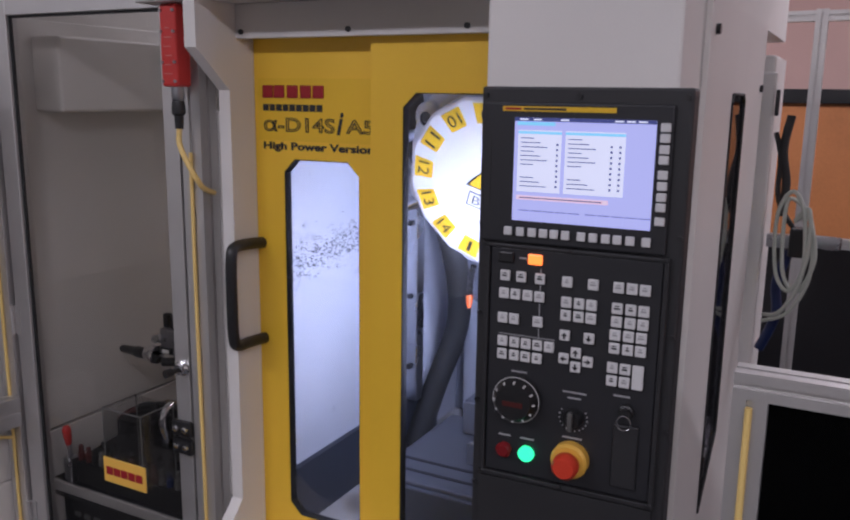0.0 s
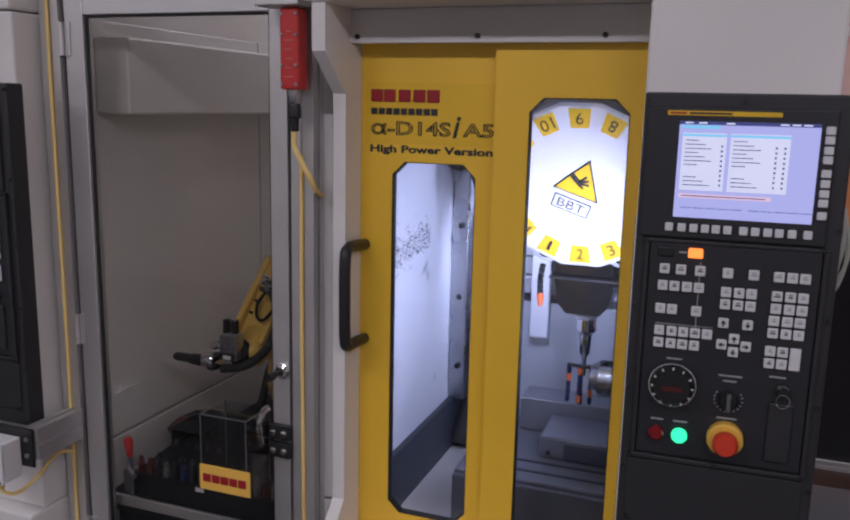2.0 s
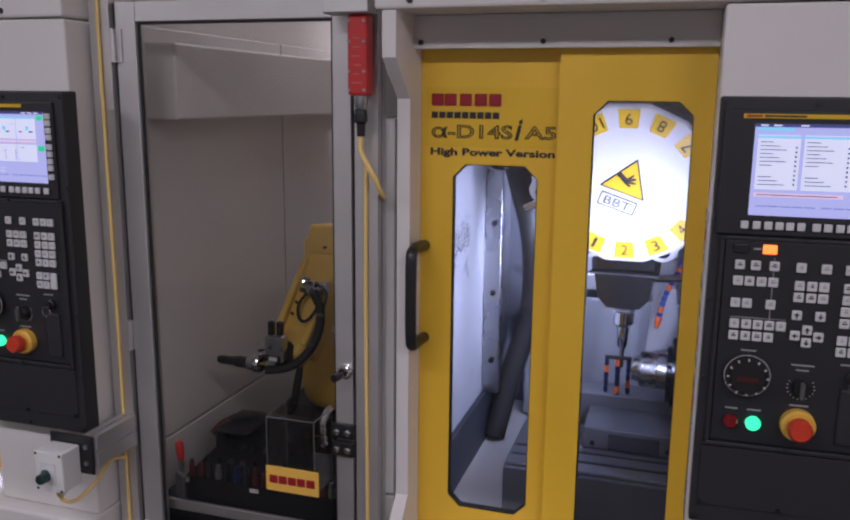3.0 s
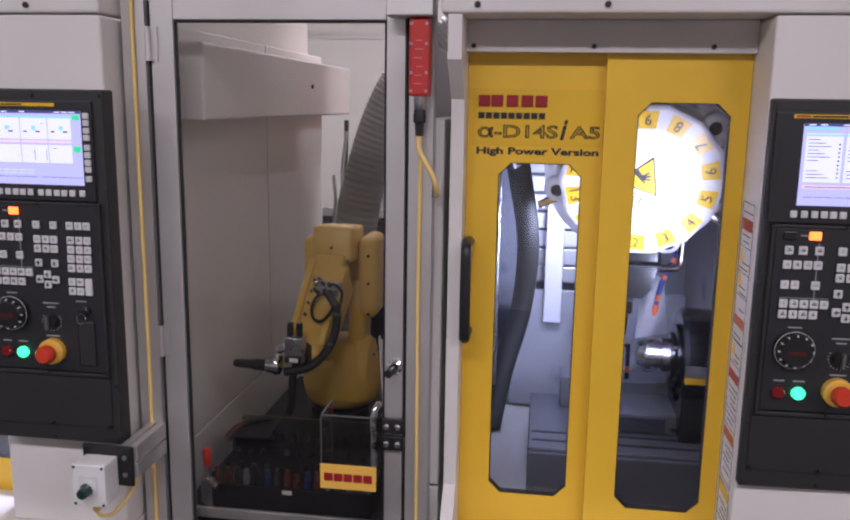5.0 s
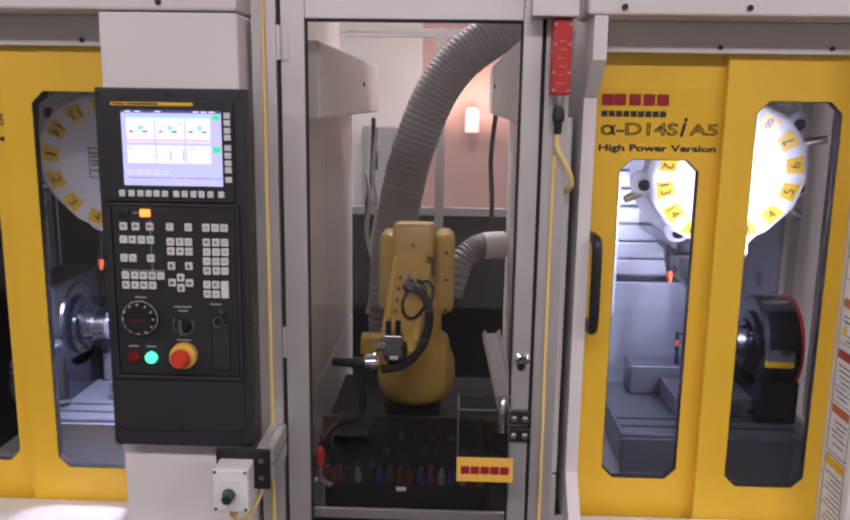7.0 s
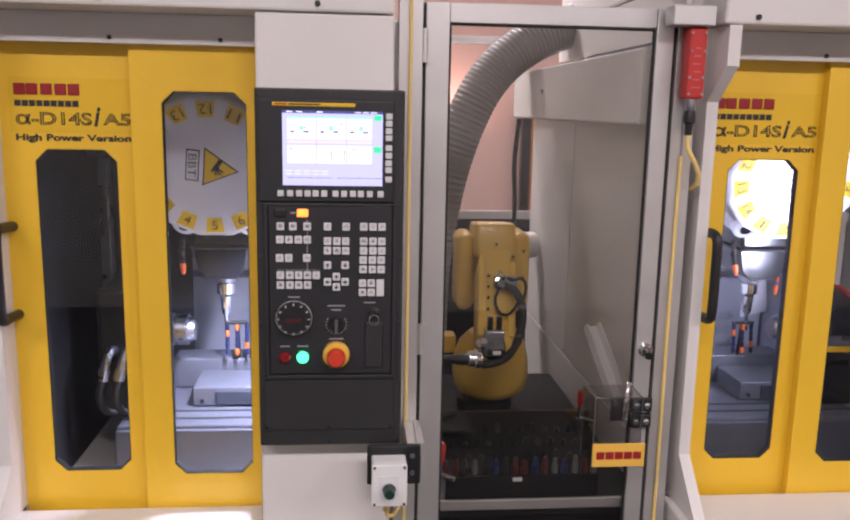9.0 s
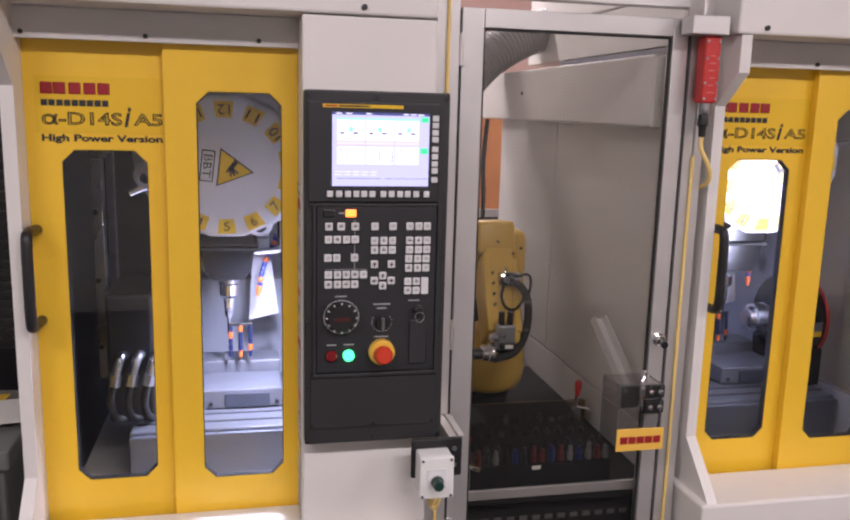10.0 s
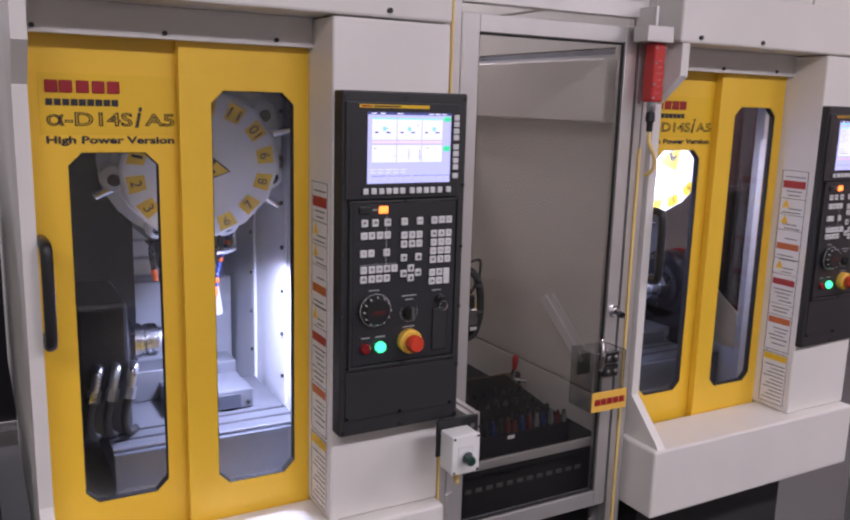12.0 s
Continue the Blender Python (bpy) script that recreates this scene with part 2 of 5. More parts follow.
def smooth_path(pts, n=8):
    pts = [Vector(p) for p in pts]
    out = []
    for i in range(len(pts) - 1):
        p0, p1, p2, p3 = pts[max(i - 1, 0)], pts[i], pts[i + 1], pts[min(i + 2, len(pts) - 1)]
        for k in range(n):
            t = k / n
            out.append(0.5 * ((2 * p1) + (p2 - p0) * t + (2 * p0 - 5 * p1 + 4 * p2 - p3) * t * t + (3 * p1 - p0 - 3 * p2 + p3) * t ** 3))
    return out + [pts[-1]]


def tube(bm, pts, r, seg=10, n=8, radii=None):
    path = smooth_path(pts, n) if n else [Vector(p) for p in pts]
    rings, up = [], Vector((0.31, 0.2, 0.93))
    for i, p in enumerate(path):
        d = (path[min(i + 1, len(path) - 1)] - path[max(i - 1, 0)]).normalized()
        s = d.cross(up).normalized()
        up = s.cross(d).normalized()
        rr = radii(i / (len(path) - 1)) if radii else r
        rings.append([bm.verts.new(p + (s * math.cos(a) + up * math.sin(a)) * rr) for a in (2 * math.pi * k / seg for k in range(seg))])
    for a, b in zip(rings, rings[1:]):
        for i in range(seg):
            j = (i + 1) % seg
            bm.faces.new((a[i], a[j], b[j], b[i]))
    bm.faces.new(rings[0][::-1])
    bm.faces.new(rings[-1])
    return bm


def prism(bm, poly, axis, a0, a1):
    """poly: pairs in the plane across the axis, extruded along it from a0 to a1."""
    def put(u, v, a):
        return {"x": (a, u, v), "y": (u, a, v), "z": (u, v, a)}[axis]
    lo, hi = [bm.verts.new(put(u, v, a0)) for u, v in poly], [bm.verts.new(put(u, v, a1)) for u, v in poly]
    bm.faces.new(lo)
    bm.faces.new(hi[::-1])
    n = len(poly)
    for i in range(n):
        j = (i + 1) % n
        bm.faces.new((lo[i], lo[j], hi[j], hi[i]))
    return bm


def octagon(x0, x1, z0, z1, c):
    return [(x0, z1 - c), (x0 + c, z1), (x1 - c, z1), (x1, z1 - c), (x1, z0 + c), (x1 - c, z0), (x0 + c, z0), (x0, z0 + c)]


def holed(bm, X0, X1, Z0, Z1, win, c, y0, y1):
    """A plate with an eight-cornered window, y0 the front."""
    x0, x1, z0, z1 = win
    o = octagon(x0, x1, z0, z1, c)
    quads = [
        [(X0, Z0), (X0, z0 + c), o[7], o[6], (x0 + c, Z0)], [(X0, z0 + c), (X0, z1 - c), o[0], o[7]],
        [(X0, z1 - c), (X0, Z1), (x0 + c, Z1), o[1], o[0]], [(x0 + c, Z1), (x1 - c, Z1), o[2], o[1]],
        [(x1 - c, Z1), (X1, Z1), (X1, z1 - c), o[3], o[2]], [(X1, z1 - c), (X1, z0 + c), o[4], o[3]],
        [(X1, z0 + c), (X1, Z0), (x1 - c, Z0), o[5], o[4]], [(x1 - c, Z0), (x0 + c, Z0), o[6], o[5]],
    ]
    cache = {}
    def v(p):
        if p not in cache:
            cache[p] = bm.verts.new((p[0], y0, p[1]))
        return cache[p]
    faces = [bm.faces.new([v(p) for p in q]) for q in quads]
    ext = bmesh.ops.extrude_face_region(bm, geom=faces)
    bmesh.ops.translate(bm, vec=(0, y1 - y0, 0), verts=[g for g in ext["geom"] if isinstance(g, bmesh.types.BMVert)])
    if not faces[0].is_valid:
        for q in quads:
            bm.faces.new([v(p) for p in q])
    return bm


def ring_plate(bm, win, c, w, y0, y1):
    """A thin eight-cornered ring inside a window opening."""
    x0, x1, z0, z1 = win
    a, b = octagon(x0, x1, z0, z1, c), octagon(x0 + w, x1 - w, z0 + w, z1 - w, c - w * 0.4)
    for i in range(8):
        j = (i + 1) % 8
        prism(bm, [a[i], a[j], b[j], b[i]], "y", y0, y1)
    return bm


def text_mesh(body, width, height, depth=0.0006, outline=0.0, shear=0.0, bold=0.0):
    """The characters as a mesh in the xz plane facing -y, scaled to width and height, its lower left corner at the origin."""
    cu = bpy.data.curves.new("characters", "FONT")
    cu.body, cu.size, cu.extrude = body, 1.0, 0.0 if outline else 0.01
    cu.shear, cu.offset = shear, bold
    cu.resolution_u = 3
    if outline:
        cu.fill_mode, cu.bevel_depth, cu.bevel_resolution = "NONE", outline, 0
    ob = bpy.data.objects.new("characters", cu)
    scene.collection.objects.link(ob)
    bpy.context.view_layer.update()
    me = bpy.data.meshes.new_from_object(ob.evaluated_get(bpy.context.evaluated_depsgraph_get()))
    bpy.data.objects.remove(ob)
    co = np.array([v.co[:] for v in me.vertices])
    lo, hi = co.min(0), co.max(0)
    sx, sz, sd = width / (hi[0] - lo[0]), height / (hi[1] - lo[1]), depth / max(hi[2] - lo[2], 1e-6)
    for v in me.vertices:
        v.co = ((v.co.x - lo[0]) * sx, -(v.co.z - lo[2]) * sd, (v.co.y - lo[1]) * sz)
    return me


def put_text(name, body, x, y, z, width, height, material, parent, m=None, outline=0.0, shear=0.0, bold=0.0, label=""):
    me = text_mesh(body, width, height, outline=outline, shear=shear, bold=bold)
    me.materials.append(material)
    me.transform((m or Matrix()) @ Matrix.Translation((x, y, z)))
    ob = new(name, me)
    ob.parent = parent
    p, w = parent, Vector((0, 0, 0))
    while p:
        w += p.location
        p = p.parent
    ob.location = -w
    if label:
        ob["label"] = label
    return ob


def t_slot(w, d):
    """Cross-section of a slotted aluminium bar, w by d, centred."""
    s, k = 0.004, 0.006
    h, g = w / 2, d / 2
    return [(-h, -g), (-s, -g), (-s, -g + k), (s, -g + k), (s, -g), (h, -g), (h, -s), (h - k, -s), (h - k, s), (h, s), (h, g),
            (s, g), (s, g - k), (-s, g - k), (-s, g), (-h, g), (-h, s), (-h + k, s), (-h + k, -s), (-h, -s)]


def bar(name, parent, axis, c0, c1, a0, a1, w, d, material=None):
    bm = prism(bmesh.new(), [(u + c0, v + c1) for u, v in t_slot(w, d)], axis, a0, a1)
    return part(name, bm, material or M_ALU, parent)


# ---- the room ----
def setting(name, bm, material, label, category):
    return tagged(part(name, bm, material), label, category, kind="structure")


setting("floor", B(-6.0, 4.0, -4.5, 4.3, -0.1, 0.0), M_FLOOR, "dark grey painted workshop floor", "floor")
setting("ceiling", B(-6.0, 4.0, -4.5, 4.3, 3.0, 3.1), M_CEIL, "pale painted ceiling of the workshop", "ceiling")
setting("wall_south", B(-6.0, 4.0, -4.6, -4.5, 0, 3.0), M_WALLW, "plain pale wall across the aisle", "wall")
setting("wall_west", B(-6.1, -6.0, -4.5, 4.3, 0, 3.0), M_WALLW, "plain pale side wall", "wall")
setting("wall_east", B(4.0, 4.1, -4.5, 4.3, 0, 3.0), M_WALL, "salmon painted side wall", "wall")
setting("wall_north_west", B(-6.0, -1.53, 4.2, 4.3, 0, 3.0), M_WALLW, "white painted rear wall behind the fence", "wall")
setting("wall_north_east", B(-1.53, 4.0, 4.2, 4.3, 0, 3.0), M_WALL, "salmon painted rear wall behind the fence", "wall")

# glowing bodies for the added ceiling lights, all above the view
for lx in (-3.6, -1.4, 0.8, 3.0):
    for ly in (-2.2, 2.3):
        lamp = tagged(root("ceiling_light", lx, ly, 2.93), "flat ceiling light with a bright diffuser, added out of view", "ceiling light", "ceiling lights")
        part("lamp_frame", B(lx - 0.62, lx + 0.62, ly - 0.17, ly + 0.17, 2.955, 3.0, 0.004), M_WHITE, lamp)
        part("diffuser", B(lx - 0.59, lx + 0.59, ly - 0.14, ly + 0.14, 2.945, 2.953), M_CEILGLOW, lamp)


# ---- rear fence with black lower panels ----
FY = 2.5
fence = tagged(root("fence", 0, FY, 0), "slotted aluminium fence with black lower panels behind the machines", "fence")
for fx in (-5.2, -3.8, -2.35, -1.37, -0.115, 0.95, 2.2, 3.6):
    bar("post", fence, "z", fx, FY, 0.0, 1.98, 0.045, 0.045)
for a, b in ((-5.2, -3.8), (-3.8, -2.35), (-2.35, -1.37), (-1.37, -0.115), (-0.115, 0.95), (0.95, 2.2), (2.2, 3.6)):
    for fz in (0.1, 1.08, 1.955):
        bar("rail", fence, "x", FY, fz, a + 0.0225, b - 0.0225, 0.04, 0.04)
    part("lower_panel", B(a + 0.02, b - 0.02, FY - 0.004, FY + 0.004, 0.12, 1.06), M_FENCE, fence, "glossy black panel")

# wooden boards and a grey cabinet against the rear wall
for wx0, wx1 in ((-0.62, 0.75), (0.80, 2.3)):
    board = tagged(root("wooden_partition", wx0, 4.1, 0), "orange-brown wooden partition with a dark frame at the rear wall", "partition", "wooden partitions")
    part("board", B(wx0 + 0.06, wx1 - 0.06, 4.12, 4.16, 0.0, 1.62, 0.004), M_WOOD, board)
    part("frame", B(wx0, wx0 + 0.06, 4.09, 4.17, 0.0, 1.70, 0.004), M_BLACK, board)
    part("frame", B(wx1 - 0.06, wx1, 4.09, 4.17, 0.0, 1.70, 0.004), M_BLACK, board)
    part("top_rail", B(wx0 + 0.06, wx1 - 0.06, 4.09, 4.17, 1.62, 1.70, 0.004), M_BLACK, board)
cab = tagged(root("electric_cabinet", -1.81, 4.1, 0), "grey steel electric cabinet fixed to the white wall", "cabinet")
part("body", B(-1.93, -1.70, 4.02, 4.19, 0.90, 1.45, 0.006), M_HOSE, cab)
part("door", B(-1.90, -1.73, 4.0, 4.0195, 0.94, 1.41, 0.004), M_HOSE, cab)
part("label_bar", B(-1.85, -1.82, 3.998, 3.9998, 1.16, 1.28), M_BLACK, cab)
part("label_plate", B(-1.855, -1.815, 3.998, 3.9998, 1.32, 1.36), M_PAPER, cab)
part("handle", B(-1.755, -1.745, 3.985, 3.9995, 1.1, 1.22, 0.003), M_BLACK, cab)
wl = tagged(root("wall_lamp", -1.18, 4.1, 1.5), "bright warm lamp on the salmon wall behind the fence", "wall lamp")
part("shade", lathe(bmesh.new(), (-1.18, 4.08, 1.42), (0, 0, 1), ((0, 0.045), (0.02, 0.05), (0.15, 0.045), (0.17, 0.03))), glow("warm_lamp_shade", (1.0, 0.70, 0.58), 1.7), wl, smooth=True)
part("bracket", B(-1.19, -1.17, 4.14, 4.2, 1.5, 1.52), M_BLACK, wl)


# ---- machining centres ----
SHIFT = 1.583
D1, D2 = (-2.5835, -2.276, 0.655, 1.745), (-2.300, -2.017, 0.655, 1.745)
W1, W2 = (-2.515, -2.340, 0.754, 1.510), (-2.234, -2.052, 0.752, 1.640)
PX0, PX1 = -2.016, -1.735


def machining_centre():
    mc = tagged(root("machining_centre", -2.2, 0.6, 0), "white and yellow machining centre with two windowed sliding doors", "machine tool", "machining centres")
    # shell
    part("header_cover", B(-2.625, -1.735, 0.035, 0.20, 1.800, 1.935, 0.006), M_WHITE, mc, "white header cover with black screws")
    part("upper_body", B(-2.60, -2.005, 0.12, 1.55, 1.9355, 2.25, 0.006), M_WHITE, mc)
    part("upper_body", B(-1.999, -1.74, 0.12, 1.55, 1.9355, 2.25, 0.006), M_WHITE, mc)
    part("roof", B(-2.60, -1.74, 0.2005, 1.55, 1.80, 1.93), M_WHITE, mc)
    part("lintel", B(-2.600, -2.0165, 0.150, 0.165, 1.736, 1.7995, 0.002), M_LINTEL, mc, "grey lintel sheet")
    col = part("column", B(PX0, PX1, 0.040, 0.185, 0.673, 1.797, 0.005), M_WHITE, mc, "white front column carrying the operator panel")
    part("inner_jamb", B(PX0, PX1, 0.1855, 0.24, 0.673, 1.797), M_WHITE, mc)
    part("sill", B(-2.628, -1.735, 0.0, 0.172, 0.468, 0.672, 0.007), M_WHITE, mc, "deep white sill")
    part("lower_cover", B(-2.60, -1.74, 0.225, 1.5, 0.42, 0.65), M_WHITE, mc)
    part("base", B(-2.50, -1.82, 0.18, 1.45, 0.06, 0.42), M_BASE, mc, "dark cast machine base")
    for fx in (-2.42, -1.9):
        for fy in (0.28, 1.3):
            part("foot", cyl(bmesh.new(), (fx, fy, 0), (fx, fy, 0.06), 0.05), M_STEEL, mc)
    # side plate whose front edge steps back beside the door handle
    prof = [(0.30, 0.672), (0.006, 0.672), (0.020, 0.69), (0.128, 0.80), (0.128, 1.640), (0.042, 1.715), (0.042, 1.7995), (0.30, 1.7995)]
    part("side_plate", prism(bmesh.new(), prof, "x", -2.611, -2.584), M_WHITE, mc, "white side plate with a stepped front edge")
    # side walls of the enclosure
    part("side_wall", B(-2.665, -2.627, 0.16, 1.02, 0.78, 1.60, 0.003), M_SIDE, mc)
    part("side_wall", B(-2.665, -2.627, 1.026, 1.66, 0.78, 1.60, 0.003), M_SIDE, mc)
    part("side_wall", B(-2.665, -2.627, 0.16, 1.66, 0.30, 0.774, 0.003), M_SIDE, mc)
    part("side_wall", B(PX1 + 0.0005, -1.700, 0.16, 0.945, 0.78, 1.80, 0.003), M_SIDE, mc)
    part("side_wall", B(PX1 + 0.0005, -1.700, 0.951, 1.60, 0.78, 1.80, 0.003), M_SIDE, mc)
    part("side_wall", B(PX1 + 0.0005, -1.700, 0.16, 1.60, 0.30, 0.774, 0.003), M_SIDE, mc)
    for sx in (-2.555, -2.315, -1.89):
        part("screw", cyl(bmesh.new(), (sx, 0.036, 1.815), (sx, 0.030, 1.815), 0.006, seg=12), M_BLACK, mc)
    for sx in (-2.57, -2.33, -2.1):
        part("screw", cyl(bmesh.new(), (sx, 0.151, 1.748), (sx, 0.146, 1.748), 0.005, seg=12), M_BLACK, mc)
    # doors
    d1 = part("lettered_door", holed(bmesh.new(), *D1, W1, 0.026, 0.200, 0.222), M_YELLOW, mc, "yellow sliding door with a tall window")
    d2 = part("sliding_door", holed(bmesh.new(), *D2, W2, 0.026, 0.175, 0.198), M_YELLOW, mc, "yellow sliding door with a tall window")
    for d, w, y in ((d1, W1, 0.200), (d2, W2, 0.175)):
        part("window_gasket", ring_plate(bmesh.new(), w, 0.026, 0.0018, y + 0.0015, y + 0.0205), M_RUBBER, d)
        pane = part("window_pane", prism(bmesh.new(), octagon(w[0] + 0.001, w[1] - 0.001, w[2] + 0.001, w[3] - 0.001, 0.026), "y", y + 0.008, y + 0.011), M_GLASS, d)
    # handle
    hp = [(-2.573, 0.203, 1.337), (-2.573, 0.15, 1.341), (-2.572, 0.116, 1.340), (-2.571, 0.102, 1.322), (-2.571, 0.100, 1.24), (-2.571, 0.102, 1.160), (-2.572, 0.116, 1.141), (-2.573, 0.15, 1.139), (-2.573, 0.203, 1.136)]
    part("door_handle", tube(bmesh.new(), hp, 0.0115, 12, 5), M_BLACK, d1, "black bow handle", smooth=True)
    # lettering
    st = part("sticker", B(-2.562, -2.302, 0.1985, 0.1998, 1.545, 1.664), M_STICKER, d1, "glossy yellow sticker")
    for i, lx in enumerate((-2.550, -2.524, -2.4935, -2.464, -2.436)):
        part("mark", B(lx, lx + 0.0235, 0.1972, 0.1984, 1.627, 1.651, 0.002), M_REDPRINT, d1, "red logo block" if not i else "")
    for i in range(9):
        part("mark", B(-2.550 + i * 0.0152, -2.550 + i * 0.0152 + 0.0125, 0.1972, 0.1984, 1.602, 1.615), M_PRINT, d1)
    put_text("lettering", "α-D14S", -2.550, 0.1984, 1.562, 0.161, 0.028, M_PRINT, d1, outline=0.028)
    put_text("lettering", "i", -2.385, 0.1984, 1.560, 0.015, 0.042, M_PRINT, d1, shear=0.3, bold=0.03)
    put_text("lettering", "A5", -2.366, 0.1984, 1.563, 0.060, 0.026, M_PRINT, d1, outline=0.028)
    put_text("lettering", "High Power Version", -2.552, 0.1995, 1.523, 0.245, 0.0195, M_PRINT, d1, bold=0.035)
    # warning stickers on the return of the column
    ws = part("warning_sticker", B(-2.0186, -2.0165, 0.058, 0.150, 0.868, 1.450), M_PAPER, mc, "tall white warning sticker with orange and red bands")
    w2_ = part("warning_sticker", B(-2.0186, -2.0165, 0.058, 0.150, 0.690, 0.860), M_PAPER, mc, "white sticker with a yellow head band")
    for z0, z1, m_ in ((1.395, 1.418, M_WARNR), (1.200, 1.220, M_WARNO), (1.085, 1.105, M_WARNR), (0.958, 0.978, M_WARNO)):
        part("band", B(-2.0194, -2.0187, 0.064, 0.144, z0, z1), m_, ws)
    for i, z in enumerate((1.43, 1.385, 1.372, 1.33, 1.318, 1.28, 1.268, 1.235, 1.18, 1.168, 1.14, 1.128, 1.07, 1.058, 1.046, 1.034, 1.01, 0.998, 0.942, 0.93, 0.918, 0.906, 0.89)):
        part("text_bar", B(-2.0191, -2.0187, 0.068 + (i % 3) * 0.006, 0.138 - (i % 4) * 0.007, z - 0.0013, z + 0.0013), M_PRINT, ws)
    for st_, z0, z1 in ((ws, 0.868, 1.450), (w2_, 0.690, 0.860)):
        rimb = bmesh.new()
        for y0, y1, a0, a1 in ((0.058, 0.0595, z0, z1), (0.1485, 0.150, z0, z1), (0.0595, 0.1485, z0, z0 + 0.0015), (0.0595, 0.1485, z1 - 0.0015, z1)):
            box(rimb, -2.0193, -2.0187, y0, y1, a0, a1)
        part("border", rimb, M_PRINT, st_)
    for z in (1.362, 1.31, 1.262, 1.17, 1.12, 1.022, 0.985):
        part("rule", B(-2.0191, -2.0187, 0.0597, 0.1483, z - 0.0007, z + 0.0007), M_PRINT, ws)
    for z in (1.345, 1.295, 1.15):
        tri_ = prism(bmesh.new(), [(0.112, z - 0.012), (0.140, z - 0.012), (0.126, z + 0.014)], "x", -2.0196, -2.0187)
        part("warning_sign", tri_, M_STICKER, ws)
    part("band", B(-2.0194, -2.0187, 0.062, 0.146, 0.835, 0.855), M_STICKER, w2_)
    for i in range(10):
        part("text_bar", B(-2.0191, -2.0187, 0.066, 0.140 - (i % 3) * 0.012, 0.704 + i * 0.0125, 0.7065 + i * 0.0125), M_PRINT, w2_)
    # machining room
    part("back_wall", B(-2.60, -1.931, 1.16, 1.20, 0.60, 1.80), M_INNER_SHADE, mc)
    part("back_shroud", B(-2.50, -1.96, 1.03, 1.05, 0.66, 1.05, 0.004), M_SHROUD, mc)
    part("back_shroud", B(-2.40, -2.345, 1.00, 1.028, 0.95, 1.42, 0.004), M_INNER, mc)
    for i in range(11):
        part("slide_cover", B(-2.47, -2.06, 1.10 - 0.006 * i, 1.158, 1.06 + i * 0.06, 1.06 + i * 0.06 + 0.055, 0.006), M_SLIDE, mc)
    part("splash_wall", B(-2.602, -2.585, 0.24, 1.158, 0.60, 1.78), M_INNER, mc, "white splash wall with spatter")
    part("splash_strip", B(-2.584, -2.570, 0.24, 1.0, 0.64, 0.80), M_TROUGH, mc)
    part("splash_wall", B(-1.945, -1.931, 0.2405, 1.158, 0.60, 1.78), M_INNER_SHADE, mc)
    part("corner_rail", B(-2.583, -2.535, 0.80, 0.84, 0.80, 1.45, 0.004), M_STEEL, mc)
    for z in (0.9, 1.1, 1.3):
        part("bolt", cyl(bmesh.new(), (-2.556, 0.80, z), (-2.556, 0.792, z), 0.008, seg=8), M_BLACK, mc)
    for y0 in (0.300, 0.520, 0.800):
        part("wall_flange", B(-1.9535, -1.9455, y0, y0 + 0.034, 0.66, 1.76, 0.002), M_INNER, mc)
        for k in range(9):
            zb = 0.72 + k * 0.122 + 0.02 * (y0 > 0.4)
            part("bolt", cyl(bmesh.new(), (-1.953, y0 + 0.017, zb), (-1.960, y0 + 0.017, zb), 0.006, seg=8), M_BLACK, mc)
    part("room_ceiling", B(-2.60, -1.931, 0.2405, 1.158, 1.78, 1.7965), M_INNER_SHADE, mc)
    part("chip_trough", B(-2.584, -1.946, 0.2405, 1.158, 0.60, 0.64), M_MATT_SHADE, mc)
    part("front_apron", B(-2.43, -1.955, 0.385, 0.40, 0.6405, 0.775, 0.003), M_APRON, mc, "blue-grey apron below the table")
    part("work_table", B(-2.43, -1.955, 0.402, 0.81, 0.70, 0.782, 0.004), M_TABLE, mc, "steel work table with slots")
    for y in (0.45, 0.505):
        part("table_slot", B(-2.42, -1.96, y, y + 0.010, 0.7805, 0.7835), M_SLOT, mc)
    part("fixture_block", B(-2.346, -2.04, 0.70, 0.80, 0.784, 0.872, 0.004), M_TABLE, mc, "grey fixture block on the table")
    part("fixture_step", B(-2.26, -2.04, 0.54, 0.699, 0.784, 0.838, 0.004), M_TABLE, mc)
    part("fixture_plate", B(-2.197, -2.075, 0.535, 0.5395, 0.788, 0.828, 0.002), M_TROUGH, mc, "dark plate let into the step")
    for sx in (-2.235, -2.055):
        part("bolt", cyl(bmesh.new(), (sx, 0.541, 0.80), (sx, 0.534, 0.80), 0.006, seg=8), M_BLACK, mc)
    # spindle head
    part("spindle_head", B(-2.265, -2.105, 0.60, 1.09, 1.225, 1.42, 0.010), M_HEAD, mc, "black spindle head")
    part("head_band", B(-2.268, -2.102, 0.597, 0.80, 1.218, 1.2245, 0.002), M_BASE, mc)
    collar = bmesh.new()
    prism(collar, [(-2.258, 1.2175), (-2.112, 1.2175), (-2.122, 1.158), (-2.145, 1.132), (-2.225, 1.132), (-2.248, 1.158)], "y", 0.612, 0.78)
    part("head_collar", collar, M_HEAD, mc)
    sp = part("spindle_nose", lathe(bmesh.new(), (-2.185, 0.69, 1.132), (0, 0, -1), ((0, 0.034), (0.012, 0.034), (0.016, 0.028), (0.022, 0.028))), M_STEEL, mc, smooth=True)
